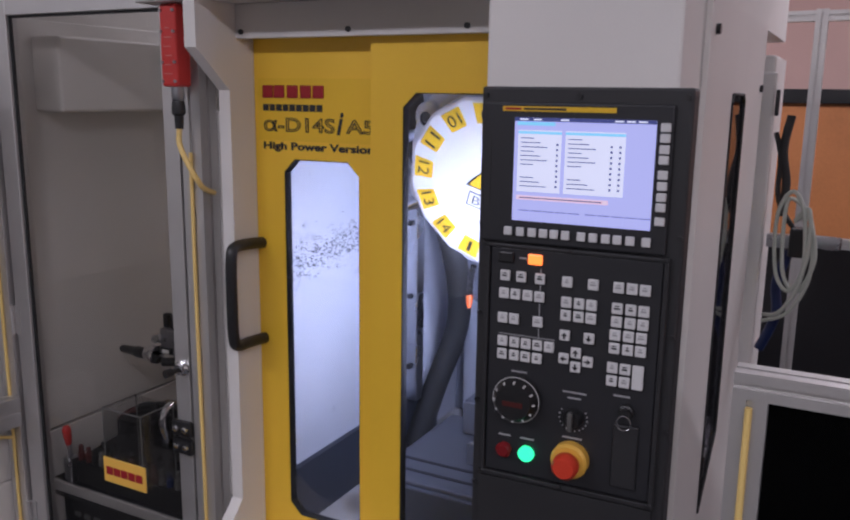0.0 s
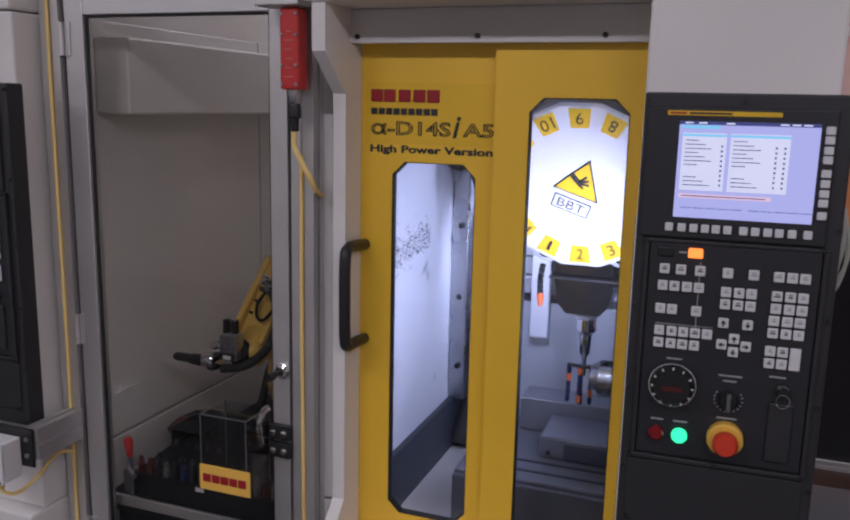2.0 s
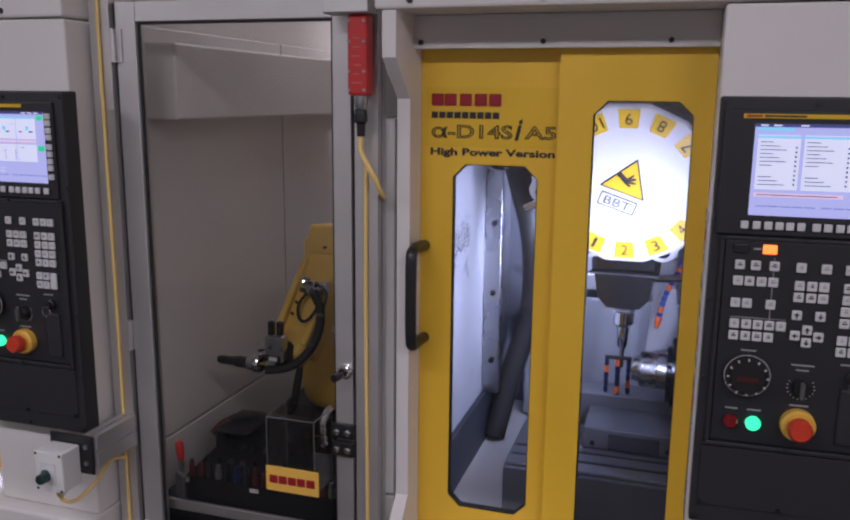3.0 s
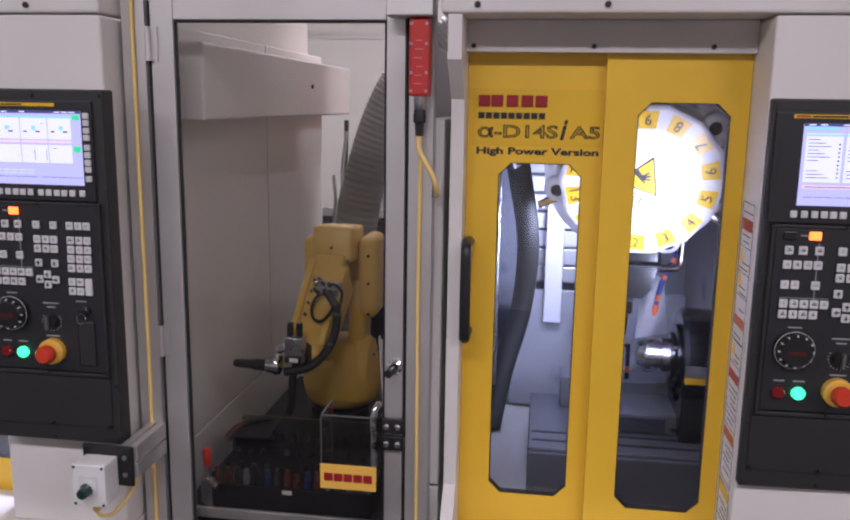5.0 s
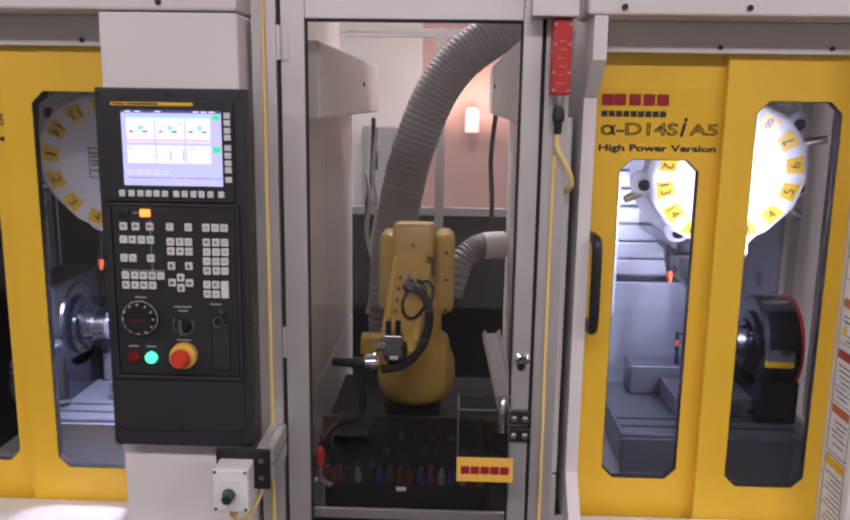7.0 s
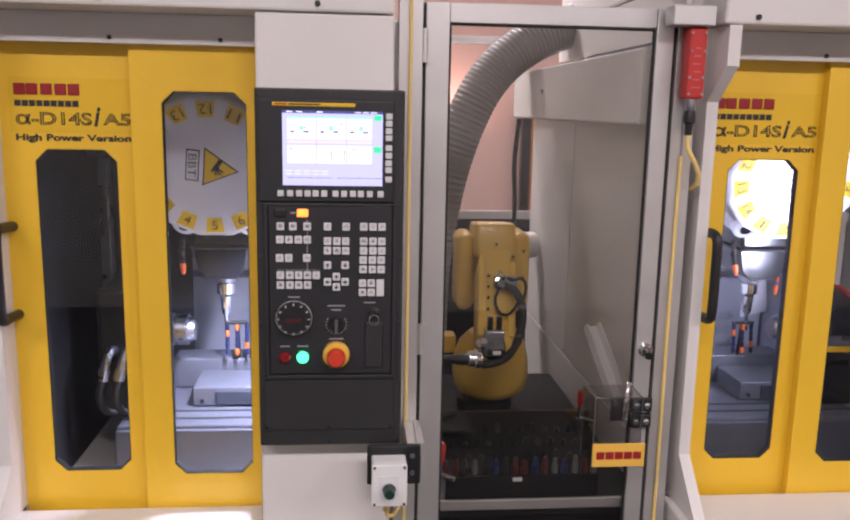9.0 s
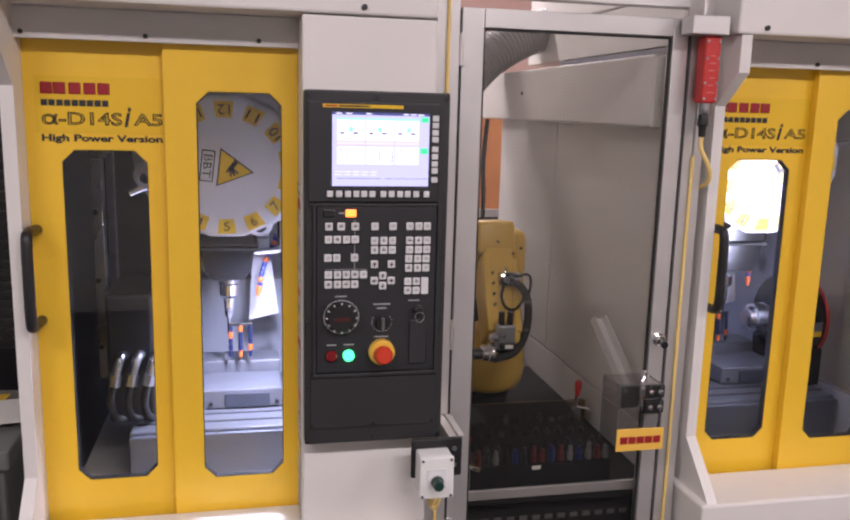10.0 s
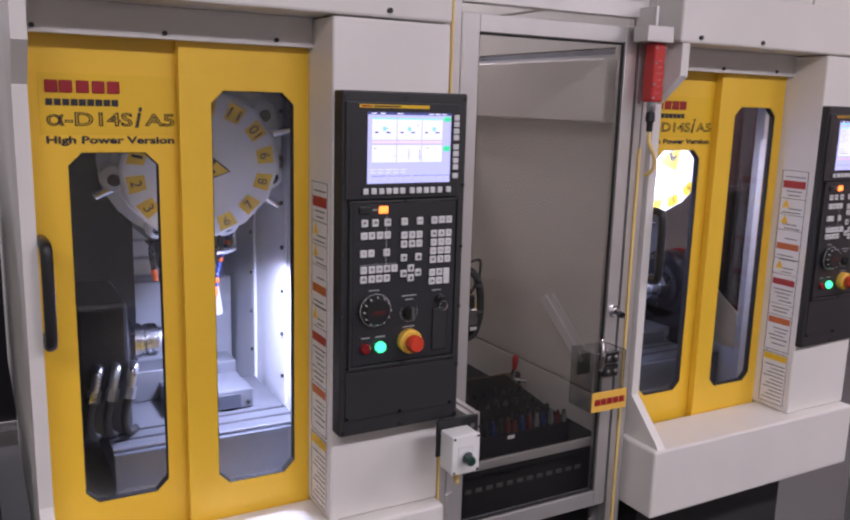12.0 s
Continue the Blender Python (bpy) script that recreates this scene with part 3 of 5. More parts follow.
    part("tool_holder", lathe(bmesh.new(), (-2.185, 0.69, 1.105), (0, 0, -1), ((0, 0.026), (0.03, 0.026), (0.04, 0.016), (0.09, 0.013), (0.10, 0.006), (0.15, 0.006))), M_CHROME, sp, smooth=True)
    def link_hose(pts, colours):
        path = smooth_path(pts, 3)
        for k, (p, q) in enumerate(zip(path, path[1:])):
            d = q - p
            part("nozzle_link", lathe(bmesh.new(), p, d, ((0, 0.0062), (d.length * 0.45, 0.0085), (d.length * 0.95, 0.0058)), 10), colours[k % len(colours)], mc, smooth=True)
        tip = path[-1] - path[-2]
        part("nozzle_tip", lathe(bmesh.new(), path[-1], tip, ((0, 0.0085), (0.012, 0.0085), (0.030, 0.004)), 12), M_ORANGE, mc, smooth=True)
    link_hose([(-2.048, 0.74, 1.24), (-2.058, 0.72, 1.212), (-2.076, 0.71, 1.178), (-2.090, 0.70, 1.138), (-2.098, 0.69, 1.098)], (M_BLUE, M_BLUE, M_ORANGE, M_BLUE))
    link_hose([(-2.285, 0.61, 1.25), (-2.288, 0.60, 1.215), (-2.285, 0.59, 1.18)], (M_BLACK,))
    # turret
    tc = Vector((-2.183, 0.469, 1.450))
    tilt = Matrix.Translation(tc) @ Matrix.Rotation(radians(18), 4, "X")
    hub = lathe(bmesh.new(), (0, 0.06, 0), (0, 1, 0), ((0, 0.205), (0.03, 0.235), (0.09, 0.20), (0.25, 0.15)), 28)
    hub.transform(tilt)
    part("turret_housing", hub, M_DISC, mc, "pale turret housing", smooth=True)
    bm = lathe(bmesh.new(), (0, 0, 0), (0, 1, 0), ((0, 0.19), (0.004, 0.197), (0.04, 0.197)), 14)
    bmesh.ops.recalc_face_normals(bm, faces=bm.faces[:])
    me = bpy.data.meshes.new("tool_turret")
    bm.to_mesh(me)
    bm.free()
    me.materials.append(M_DISC)
    tt = new("tool_turret", me)
    tt.parent = mc
    tt["label"] = "white numbered turret cover disc"
    tt.matrix_basis = Matrix.Translation(-mc.location) @ tilt
    for n in range(1, 15):
        # number 9 stands at the top of the first position; the numbers run anticlockwise
        a = radians(90 + (n - 9) * 360 / 14)
        c = Vector((0.160 * math.cos(a), 0, 0.160 * math.sin(a)))
        turn = Matrix.Rotation(-(a + math.pi / 2), 4, "Y")
        bm = prism(bmesh.new(), [(-0.024, -0.021), (0.024, -0.021), (0.019, 0.021), (-0.019, 0.021)], "y", -0.0016, -0.0005)
        bm.transform(Matrix.Translation(c) @ turn)
        lab = part("number_label", bm, M_STICKER, None)
        lab.parent = tt
        s = str(n)
        w = 0.0075 if n in (1,) else 0.016 if n < 10 else 0.030
        me = text_mesh(s, w, 0.026)
        me.materials.append(M_PRINT)
        me.transform(Matrix.Translation(c) @ turn @ Matrix.Translation((-w / 2, -0.0018, -0.013)))
        o = new("number", me)
        o.parent = tt
    sign_turn = Matrix.Rotation(radians(20), 4, "Y")
    for nm, pts, m_, y in (("warning_sign", [(-0.058, -0.018), (0.048, -0.018), (-0.002, 0.072)], M_PRINT, -0.0012), ("warning_sign", [(-0.052, -0.0145), (0.042, -0.0145), (-0.002, 0.065)], M_STICKER, -0.0022)):
        bm = prism(bmesh.new(), pts, "y", y, -0.0003)
        bm.transform(sign_turn)
        part(nm, bm, m_, None).parent = tt
    for nm, pts, m_, y in (("plate", [(-0.048, -0.062), (0.038, -0.062), (0.038, -0.028), (-0.048, -0.028)], M_PRINT, -0.0012), ("plate", [(-0.045, -0.059), (0.035, -0.059), (0.035, -0.031), (-0.045, -0.031)], M_KEY, -0.0020)):
        bm = prism(bmesh.new(), pts, "y", y, -0.0003)
        bm.transform(sign_turn)
        part(nm, bm, m_, None).parent = tt
    me = text_mesh("BBT", 0.062, 0.02)
    me.materials.append(M_PRINT)
    me.transform(sign_turn @ Matrix.Translation((-0.036, -0.0021, -0.055)))
    new("lettering", me).parent = tt
    bm = bmesh.new()
    for x0, x1, z0, z1, dx, dz, rot in ((-0.022, 0.004, -0.006, 0.006, -0.008, 0.014, 30), (0.0, 0.022, -0.0026, 0.0026, -0.006, 0.012, -8), (0.0, 0.022, -0.0026, 0.0026, -0.006, 0.014, -32), (0.0, 0.020, -0.0026, 0.0026, -0.006, 0.016, -58), (0.0, 0.016, -0.0026, 0.0026, -0.008, 0.010, 22)):
        box(bm, x0, x1, -0.0030, -0.0022, z0, z1, m=sign_turn @ Matrix.Translation((dx, 0, dz)) @ Matrix.Rotation(radians(rot), 4, "Y"))
    part("pictogram", bm, M_PRINT, None).parent = tt
    for k in range(7):
        a = radians(38 + k * 360 / 7)
        boss = lathe(bmesh.new(), (0.205 * math.cos(a), 0.05, 0.205 * math.sin(a)), (math.cos(a) * 0.25, -1, math.sin(a) * 0.25), ((-0.05, 0.036), (0.0, 0.034), (0.006, 0.028), (0.007, 0.018)), 18)
        boss.transform(tilt)
        part("turret_boss", boss, M_DISC, mc, smooth=True)
        hole = lathe(bmesh.new(), (0.205 * math.cos(a), 0.0425, 0.205 * math.sin(a)), (math.cos(a) * 0.25, -1, math.sin(a) * 0.25), ((0, 0.016), (0.002, 0.016)), 14)
        hole.transform(tilt)
        part("boss_hole", hole, M_HEAD, mc)
    # arms of the turret
    for k, a in enumerate((200, 330, 20)):
        ca, sa = math.cos(radians(a)), math.sin(radians(a))
        arm = cyl(bmesh.new(), (0.19 * ca, 0.07, 0.19 * sa), (0.26 * ca, 0.05, 0.26 * sa), 0.013, 0.010, 12)
        arm.transform(tilt)
        part("tool_arm", arm, M_CHROME, mc, smooth=True)
    # housing of the lamp strip on the right jamb
    part("lamp_housing", B(-2.0275, -2.0225, 0.205, 0.240, 0.66, 1.54, 0.002), M_ALU, mc)
    # clamp arms and the probe beside the turret
    part("probe_arm", tube(bmesh.new(), [(-2.50, 0.62, 1.50), (-2.47, 0.60, 1.53), (-2.42, 0.58, 1.55), (-2.38, 0.56, 1.54)], 0.012, 10, 6), M_STEEL, mc, smooth=True)
    part("probe_disc", lathe(bmesh.new(), (-2.505, 0.60, 1.50), (0.35, -1, 0), ((0, 0.034), (0.014, 0.034), (0.018, 0.022), (0.02, 0.012)), 24), M_HEAD, mc, smooth=True)
    part("coolant_pipe", tube(bmesh.new(), [(-2.035, 0.72, 1.30), (-2.036, 0.72, 1.215), (-2.045, 0.715, 1.20), (-2.07, 0.71, 1.197), (-2.115, 0.70, 1.195)], 0.011, 12, 6), M_CHROME, mc, "bright bent coolant pipe", smooth=True)
    part("deflector", prism(bmesh.new(), [(-2.115, 1.17), (-2.06, 1.14), (-2.04, 0.98), (-2.13, 0.96)], "y", 0.835, 0.84), M_INNER, mc)
    return mc, tt, tilt


centre_b, turret_b, tilt_b = machining_centre()
centre_a = copy_thing(centre_b, Matrix.Translation(Vector(centre_b.location) + Vector((SHIFT, 0, 0))))
centre_b["label"] = "white and yellow machining centre beside crates, doors closed"
turret_b.matrix_basis = turret_b.matrix_basis @ Matrix.Rotation(radians(3 * 360 / 14), 4, "Y")

# same wall in the lighter copy: work lamp light put into its colour
for o in centre_b.children:
    if o.name.startswith("splash_wall") and o.data.vertices[0].co.x > -2.0:
        o.data = o.data.copy()
        o.data.materials[0] = M_INNER

for o in list(centre_b.children):
    if o.name.startswith("side_wall") and max(v.co.x for v in o.data.vertices) < -2.6:
        bpy.data.objects.remove(o)
part("side_wall", B(-2.6115, -2.6025, 0.30, 1.66, 0.66, 1.80, 0.003), M_SIDE, centre_b)
# the sticker of the second machine is a little wider
for door in centre_a.children:
    if door.name.startswith("lettered_door"):
        for o in door.children:
            if o.name.startswith(("lettering", "mark", "sticker")):
                o.data = o.data.copy()
                for v in o.data.vertices:
                    v.co.x = -2.305 + (v.co.x + 2.305) * 1.045

part("side_box", B(-1.165, -1.0835, 0.185, 1.68, 1.585, 1.76, 0.006), M_WHITE, centre_a, "long white side cover box")
part("screw", cyl(bmesh.new(), (-1.164, 1.17, 1.68), (-1.169, 1.17, 1.68), 0.007, seg=12), M_BLACK, centre_a)
part("side_box", B(-1.6995, -1.602, 0.235, 1.66, 1.585, 1.76, 0.006), M_WHITE, centre_b, "long white side cover box")
part("screw", cyl(bmesh.new(), (-1.603, 1.12, 1.68), (-1.597, 1.12, 1.68), 0.007, seg=12), M_BLACK, centre_b)
# outer side cover with a tall dark window, flush with the column
for o in list(centre_a.children):
    if o.name.startswith("side_wall") and max(v.co.x for v in o.data.vertices) > -1.71:
        bpy.data.objects.remove(o)
SW = [(0.46, 1.63), (0.475, 1.645), (0.61, 1.645), (0.625, 1.63), (0.625, 0.95), (0.46, 0.84)]
for y0, y1, z0, z1 in ((0.190, 0.4595, 0.50, 1.79), (0.6255, 0.93, 0.50, 1.79), (0.46, 0.625, 1.6455, 1.79), (0.46, 0.625, 0.50, 0.8395)):
    part("side_cover", B(-0.1515, -0.1425, y0, y1, z0, z1), M_WHITE, centre_a, "white side cover round a tall dark window")
part("side_cover", prism(bmesh.new(), [(0.46, 0.8397), (0.625, 0.8397), (0.625, 0.9495)], "x", -0.1515, -0.1425), M_WHITE, centre_a)
part("side_window", prism(bmesh.new(), SW, "x", -0.1475, -0.1445), pane_mat("tinted_side_window", (0.42, 0.42, 0.45), 0.02), centre_a, "dark tinted glossy window")
rim = bmesh.new()
for p, q in zip(SW, SW[1:] + SW[:1]):
    cyl(rim, (-0.1418, *p), (-0.1418, *q), 0.0028, seg=6)
part("window_gasket", rim, M_RUBBER, centre_a)
# the inner wall beside that window is open
for o in list(centre_a.children):
    if o.name.startswith("bolt") and min(v.co.x for v in o.data.vertices) > -1.962:
        bpy.data.objects.remove(o)
for o in list(centre_a.children):
    if o.name.startswith(("splash_wall", "wall_flange")) and min(v.co.x for v in o.data.vertices) > -2.0:
        bpy.data.objects.remove(o)
# wall round the opening, its dimness put in by the darker paint copy
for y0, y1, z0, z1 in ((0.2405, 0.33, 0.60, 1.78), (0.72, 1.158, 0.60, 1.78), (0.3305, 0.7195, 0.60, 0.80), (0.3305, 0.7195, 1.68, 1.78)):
    part("splash_wall", B(-0.362, -0.348, y0, y1, z0, z1), M_INNER_SHADE, centre_a)
for sy, sz in ((0.235, 1.74), (0.88, 1.66)):
    part("screw", cyl(bmesh.new(), (-0.143, sy, sz), (-0.136, sy, sz), 0.008, seg=12), M_BLACK, centre_a)
part("rear_flange", B(-0.20, -0.118, 0.985, 1.03, 0.55, 1.70, 0.006), M_WHITE, centre_a, "white rear flange")
part("rear_flange", B(-0.20, -0.128, 1.04, 1.30, 0.55, 1.74, 0.006), M_WHITE, centre_a)
part("latch", B(-0.1165, -0.108, 0.972, 0.984, 1.60, 1.66, 0.003), M_BLACK, centre_a)

# dried coolant flecks on the splash wall
rnd = random.Random(21)
bm = bmesh.new()
for _ in range(700):
    u = rnd.random()
    fy, fz = 0.27 + 0.36 * u, 1.245 + 0.04 * u + rnd.gauss(0, 0.026 - 0.012 * u) + abs(rnd.gauss(0, 0.02))
    r = rnd.uniform(0.0005, 0.0021)
    box(bm, -1.0018, -1.0008, fy - r * 1.5, fy + r * 1.5, fz - r * 0.6, fz + r * 0.6)
tagged(part("coolant_flecks", bm, M_GREYD), "dark dried coolant flecks on the white splash wall", "flecks", kind="stuff")


# ---- operator panels ----
def key_cap(u, d, w=0.0155, h=0.0165):
    return B(u - w / 2, u + w / 2, -0.0125, -0.0075, -d - h / 2, -d + h / 2, 0.0018)


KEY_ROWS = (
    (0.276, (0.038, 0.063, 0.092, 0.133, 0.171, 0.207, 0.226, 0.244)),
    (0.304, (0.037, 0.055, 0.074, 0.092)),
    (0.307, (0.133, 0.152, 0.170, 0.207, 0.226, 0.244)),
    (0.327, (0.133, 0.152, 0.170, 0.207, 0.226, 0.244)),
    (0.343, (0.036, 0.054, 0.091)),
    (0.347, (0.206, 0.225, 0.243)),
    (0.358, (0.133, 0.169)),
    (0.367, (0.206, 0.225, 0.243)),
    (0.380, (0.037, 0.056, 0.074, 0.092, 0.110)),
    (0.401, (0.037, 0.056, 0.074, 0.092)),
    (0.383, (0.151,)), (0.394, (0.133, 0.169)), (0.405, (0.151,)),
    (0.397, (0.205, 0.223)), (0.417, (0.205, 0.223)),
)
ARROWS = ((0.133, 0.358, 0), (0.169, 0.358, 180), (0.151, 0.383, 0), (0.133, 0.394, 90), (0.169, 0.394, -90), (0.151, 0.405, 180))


def control_panel(layout):
    """x runs right from the left edge, z down from the top edge, y = 0 is the front of the housing."""
    cp = tagged(root("control_panel"), "charcoal operator panel with lit screen and grey keys", "control panel", "operator panels")
    part("housing", B(0, 0.300, 0.0, 0.045, -0.752, 0, 0.004), M_DARK, cp)
    part("screen_bezel", B(0.006, 0.278, -0.006, -0.0003, -0.226, -0.022, 0.003), M_DARK2, cp)
    part("key_plate", B(0.024, 0.277, -0.006, -0.0003, -0.590, -0.234, 0.002), M_DARK2, cp)
    rim = bmesh.new()
    for x0, x1, z0, z1 in ((0.016, 0.285, -0.234, -0.228), (0.016, 0.285, -0.600, -0.592), (0.016, 0.023, -0.592, -0.234), (0.278, 0.285, -0.592, -0.234)):
        box(rim, x0, x1, -0.009, -0.0003, z0, z1, 0.0015)
    part("key_plate_rim", rim, M_DARK, cp)
    part("lower_cover", B(0.012, 0.284, -0.003, -0.0003, -0.716, -0.604, 0.001), M_DARK, cp)
    strip = part("name_strip", B(0.036, 0.200, -0.0075, -0.0062, -0.0345, -0.0275), M_STICKER, cp, "yellow strip with illegible print")
    part("print_bar", B(0.040, 0.064, -0.0082, -0.0076, -0.0325, -0.0295), M_REDPRINT, strip)
    part("print_bar", B(0.068, 0.130, -0.0082, -0.0076, -0.0325, -0.0295), M_PRINT, strip)
    part("vent_slit", B(0.018, 0.0195, -0.0068, -0.0061, -0.17, -0.07), M_PRINT, cp)
    # screen
    sc = part("screen", B(0.055, 0.255, -0.0072, -0.0062, -0.192, -0.043), M_SCRB, cp, "lit colour screen")
    def area(x0, x1, d0, d1, m_, y=0.0006):
        part("screen_area", B(0.055 + x0 * 0.2, 0.055 + x1 * 0.2, -0.0072 - y, -0.0073, -0.043 - d1 * 0.149, -0.043 - d0 * 0.149), m_, sc)
    area(0.0, 1.0, 0.0, 0.035, M_SCRD)
    for x in (0.04, 0.14, 0.34, 0.72, 0.80, 0.88):
        area(x, x + 0.06, 0.01, 0.025, M_SCRW, 0.0009)
    if layout == "list":
        area(0.02, 0.30, 0.04, 0.075, M_SCRC)
        for x0, x1 in ((0.03, 0.35), (0.38, 0.80)):
            area(x0, x1, 0.12, 0.71, M_SCRW)
            area(x0, x1, 0.13, 0.155, M_SCRC, 0.0009)
            for k in range(12):
                if k not in (7, 8):
                    area(x0 + 0.02, x0 + 0.12 + 0.05 * ((k * 7) % 3), 0.19 + k * 0.042, 0.199 + k * 0.042, M_SCRD, 0.0009)
        for k in range(9):
            area(0.315, 0.33, 0.24 + k * 0.05, 0.26 + k * 0.05, M_SCRD, 0.0012)
            area(0.70, 0.715, 0.24 + k * 0.05, 0.26 + k * 0.05, M_SCRD, 0.0012)
            area(0.76, 0.775, 0.24 + k * 0.05, 0.26 + k * 0.05, M_SCRD, 0.0012)
        area(0.03, 0.70, 0.75, 0.79, M_SCRP)
        area(0.05, 0.66, 0.765, 0.775, M_SCRD, 0.0009)
    else:
        for x0, x1 in ((0.05, 0.33), (0.345, 0.63), (0.645, 0.89)):
            area(x0, x1, 0.09, 0.38, M_SCRW)
            area(x0, x1, 0.075, 0.10, M_SCRC, 0.0009)
            area(x0, x1, 0.40, 0.43, M_SCRP)
            area(x0, x1, 0.46, 0.70, M_SCRW)
            area(x0 + 0.03, x0 + 0.07, 0.27, 0.29, M_SCRD, 0.0009)
            area(x0 + 0.16, x0 + 0.21, 0.27, 0.29, M_SCRD, 0.0009)
            area(x0 + 0.12, x0 + 0.16, 0.20, 0.26, M_SCRC, 0.0009)
        rnd = random.Random(17)
        for k in range(26):
            u, w = rnd.uniform(0.06, 0.84), rnd.uniform(0.015, 0.045)
            d = rnd.choice((0.14, 0.17, 0.22, 0.31, 0.34, 0.50, 0.55, 0.60, 0.66))
            area(u, u + w, d, d + 0.008, rnd.choice((M_SCRD, M_SCRC, M_SCRB, M_SCRB)), 0.0010)
        for k in range(5):
            area(0.03 + 0.09 * k, 0.10 + 0.09 * k, 0.80, 0.808, M_SCRW, 0.0009)
            area(0.03 + 0.09 * k, 0.09 + 0.09 * k, 0.84, 0.848, M_SCRW, 0.0009)
        for k in range(4):
            area(0.48, 0.49, 0.53 + k * 0.035, 0.55 + k * 0.035, M_SCRD, 0.0009)
            area(0.61, 0.62, 0.53 + k * 0.035, 0.55 + k * 0.035, M_SCRD, 0.0009)
        area(0.91, 0.99, 0.05, 0.12, M_SCRG)
        area(0.91, 0.99, 0.47, 0.55, M_SCRG)
    for k in range(10):
        area(0.05 + k * 0.093 + (0.03 if k > 4 else 0), 0.05 + k * 0.093 + 0.08 + (0.03 if k > 4 else 0), 0.90, 0.985, M_SCRB, 0.0008)
        area(0.05 + k * 0.093 + (0.03 if k > 4 else 0), 0.05 + k * 0.093 + 0.08 + (0.03 if k > 4 else 0), 0.892, 0.899, M_SCRD, 0.0009)
    # soft keys
    for d in (0.052, 0.066, 0.081, 0.095, 0.115, 0.130, 0.145, 0.159, 0.178):
        part("soft_key", key_cap(0.263, d, 0.0135, 0.012), M_KEY, cp)
    for u in (0.046, 0.065, 0.083, 0.100, 0.116, 0.133, 0.156, 0.173, 0.191, 0.207, 0.225, 0.247):
        part("soft_key", key_cap(u, 0.208, 0.0125, 0.013), M_KEY, cp)
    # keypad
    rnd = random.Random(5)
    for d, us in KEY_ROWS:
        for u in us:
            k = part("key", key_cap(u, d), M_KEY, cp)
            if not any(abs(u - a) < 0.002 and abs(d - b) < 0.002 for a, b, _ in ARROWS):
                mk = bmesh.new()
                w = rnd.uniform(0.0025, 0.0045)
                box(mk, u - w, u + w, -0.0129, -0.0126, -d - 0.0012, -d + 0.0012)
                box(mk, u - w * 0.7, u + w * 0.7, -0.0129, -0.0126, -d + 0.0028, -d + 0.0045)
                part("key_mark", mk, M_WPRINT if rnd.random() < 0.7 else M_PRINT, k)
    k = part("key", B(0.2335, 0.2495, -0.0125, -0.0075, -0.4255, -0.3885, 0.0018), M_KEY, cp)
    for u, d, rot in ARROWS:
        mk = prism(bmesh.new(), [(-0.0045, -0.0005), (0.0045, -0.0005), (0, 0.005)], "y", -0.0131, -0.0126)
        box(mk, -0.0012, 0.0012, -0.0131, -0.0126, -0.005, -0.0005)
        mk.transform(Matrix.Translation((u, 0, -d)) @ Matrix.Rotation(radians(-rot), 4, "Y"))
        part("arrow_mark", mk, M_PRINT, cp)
    part("guide_line", B(0.091, 0.0925, -0.0066, -0.0061, -0.372, -0.262), M_WPRINT, cp)
    part("guide_line", B(0.030, 0.118, -0.0066, -0.0061, -0.370, -0.3688), M_WPRINT, cp)
    # small switches and lamps
    part("rocker", B(0.026, 0.050, -0.011, -0.0063, -0.256, -0.240, 0.002), M_BLACK, cp)
    part("amber_lamp", B(0.072, 0.094, -0.010, -0.0063, -0.256, -0.240, 0.002), M_AMBER, cp, "lit amber indicator")
    dial = part("dial", lathe(bmesh.new(), (0.064, -0.0062, -0.471), (0, -1, 0), ((0, 0.037), (0.010, 0.037), (0.014, 0.034), (0.018, 0.033), (0.026, 0.027)), 36), M_BLACK, cp, "large black rotary dial", smooth=True)
    ticks = bmesh.new()
    for k in range(12):
        a = radians(30 * k)
        box(ticks, 0.0290, 0.0330, -0.0290, -0.0235, -0.0013, 0.0013, m=Matrix.Translation((0.064, 0, -0.471)) @ Matrix.Rotation(a, 4, "Y"))
    part("dial_ticks", ticks, M_TICK, dial)
    part("dial_ring", tube(bmesh.new(), [(0.064 + 0.0366 * math.cos(a), -0.0168, -0.471 + 0.0366 * math.sin(a)) for a in [2 * math.pi * i / 24 for i in range(25)]], 0.0007, 6, 2), M_TICK, dial)
    part("dial_mark", B(0.048, 0.080, -0.0330, -0.0322, -0.477, -0.469), M_REDD, dial)
    kn = part("override_knob", lathe(bmesh.new(), (0.151, -0.0062, -0.487), (0, -1, 0), ((0, 0.016), (0.010, 0.015), (0.014, 0.012)), 20), M_BLACK, cp, smooth=True)
    part("knob_grip", B(0.1475, 0.1545, -0.030, -0.020, -0.502, -0.472, 0.002), M_GREYD, kn)
    arc = bmesh.new()
    for k in range(14):
        a = radians(-210 + k * 240 / 13 + 180)
        box(arc, 0.0200, 0.0225, -0.0068, -0.0061, -0.0007, 0.0007, m=Matrix.Translation((0.151, 0, -0.487)) @ Matrix.Rotation(a, 4, "Y"))
    part("scale_ring", arc, M_TICK, cp)
    part("key_switch", lathe(bmesh.new(), (0.229, -0.0062, -0.461), (0, -1, 0), ((0, 0.011), (0.008, 0.011), (0.010, 0.008), (0.018, 0.008)), 20), M_BLACK, cp, smooth=True)
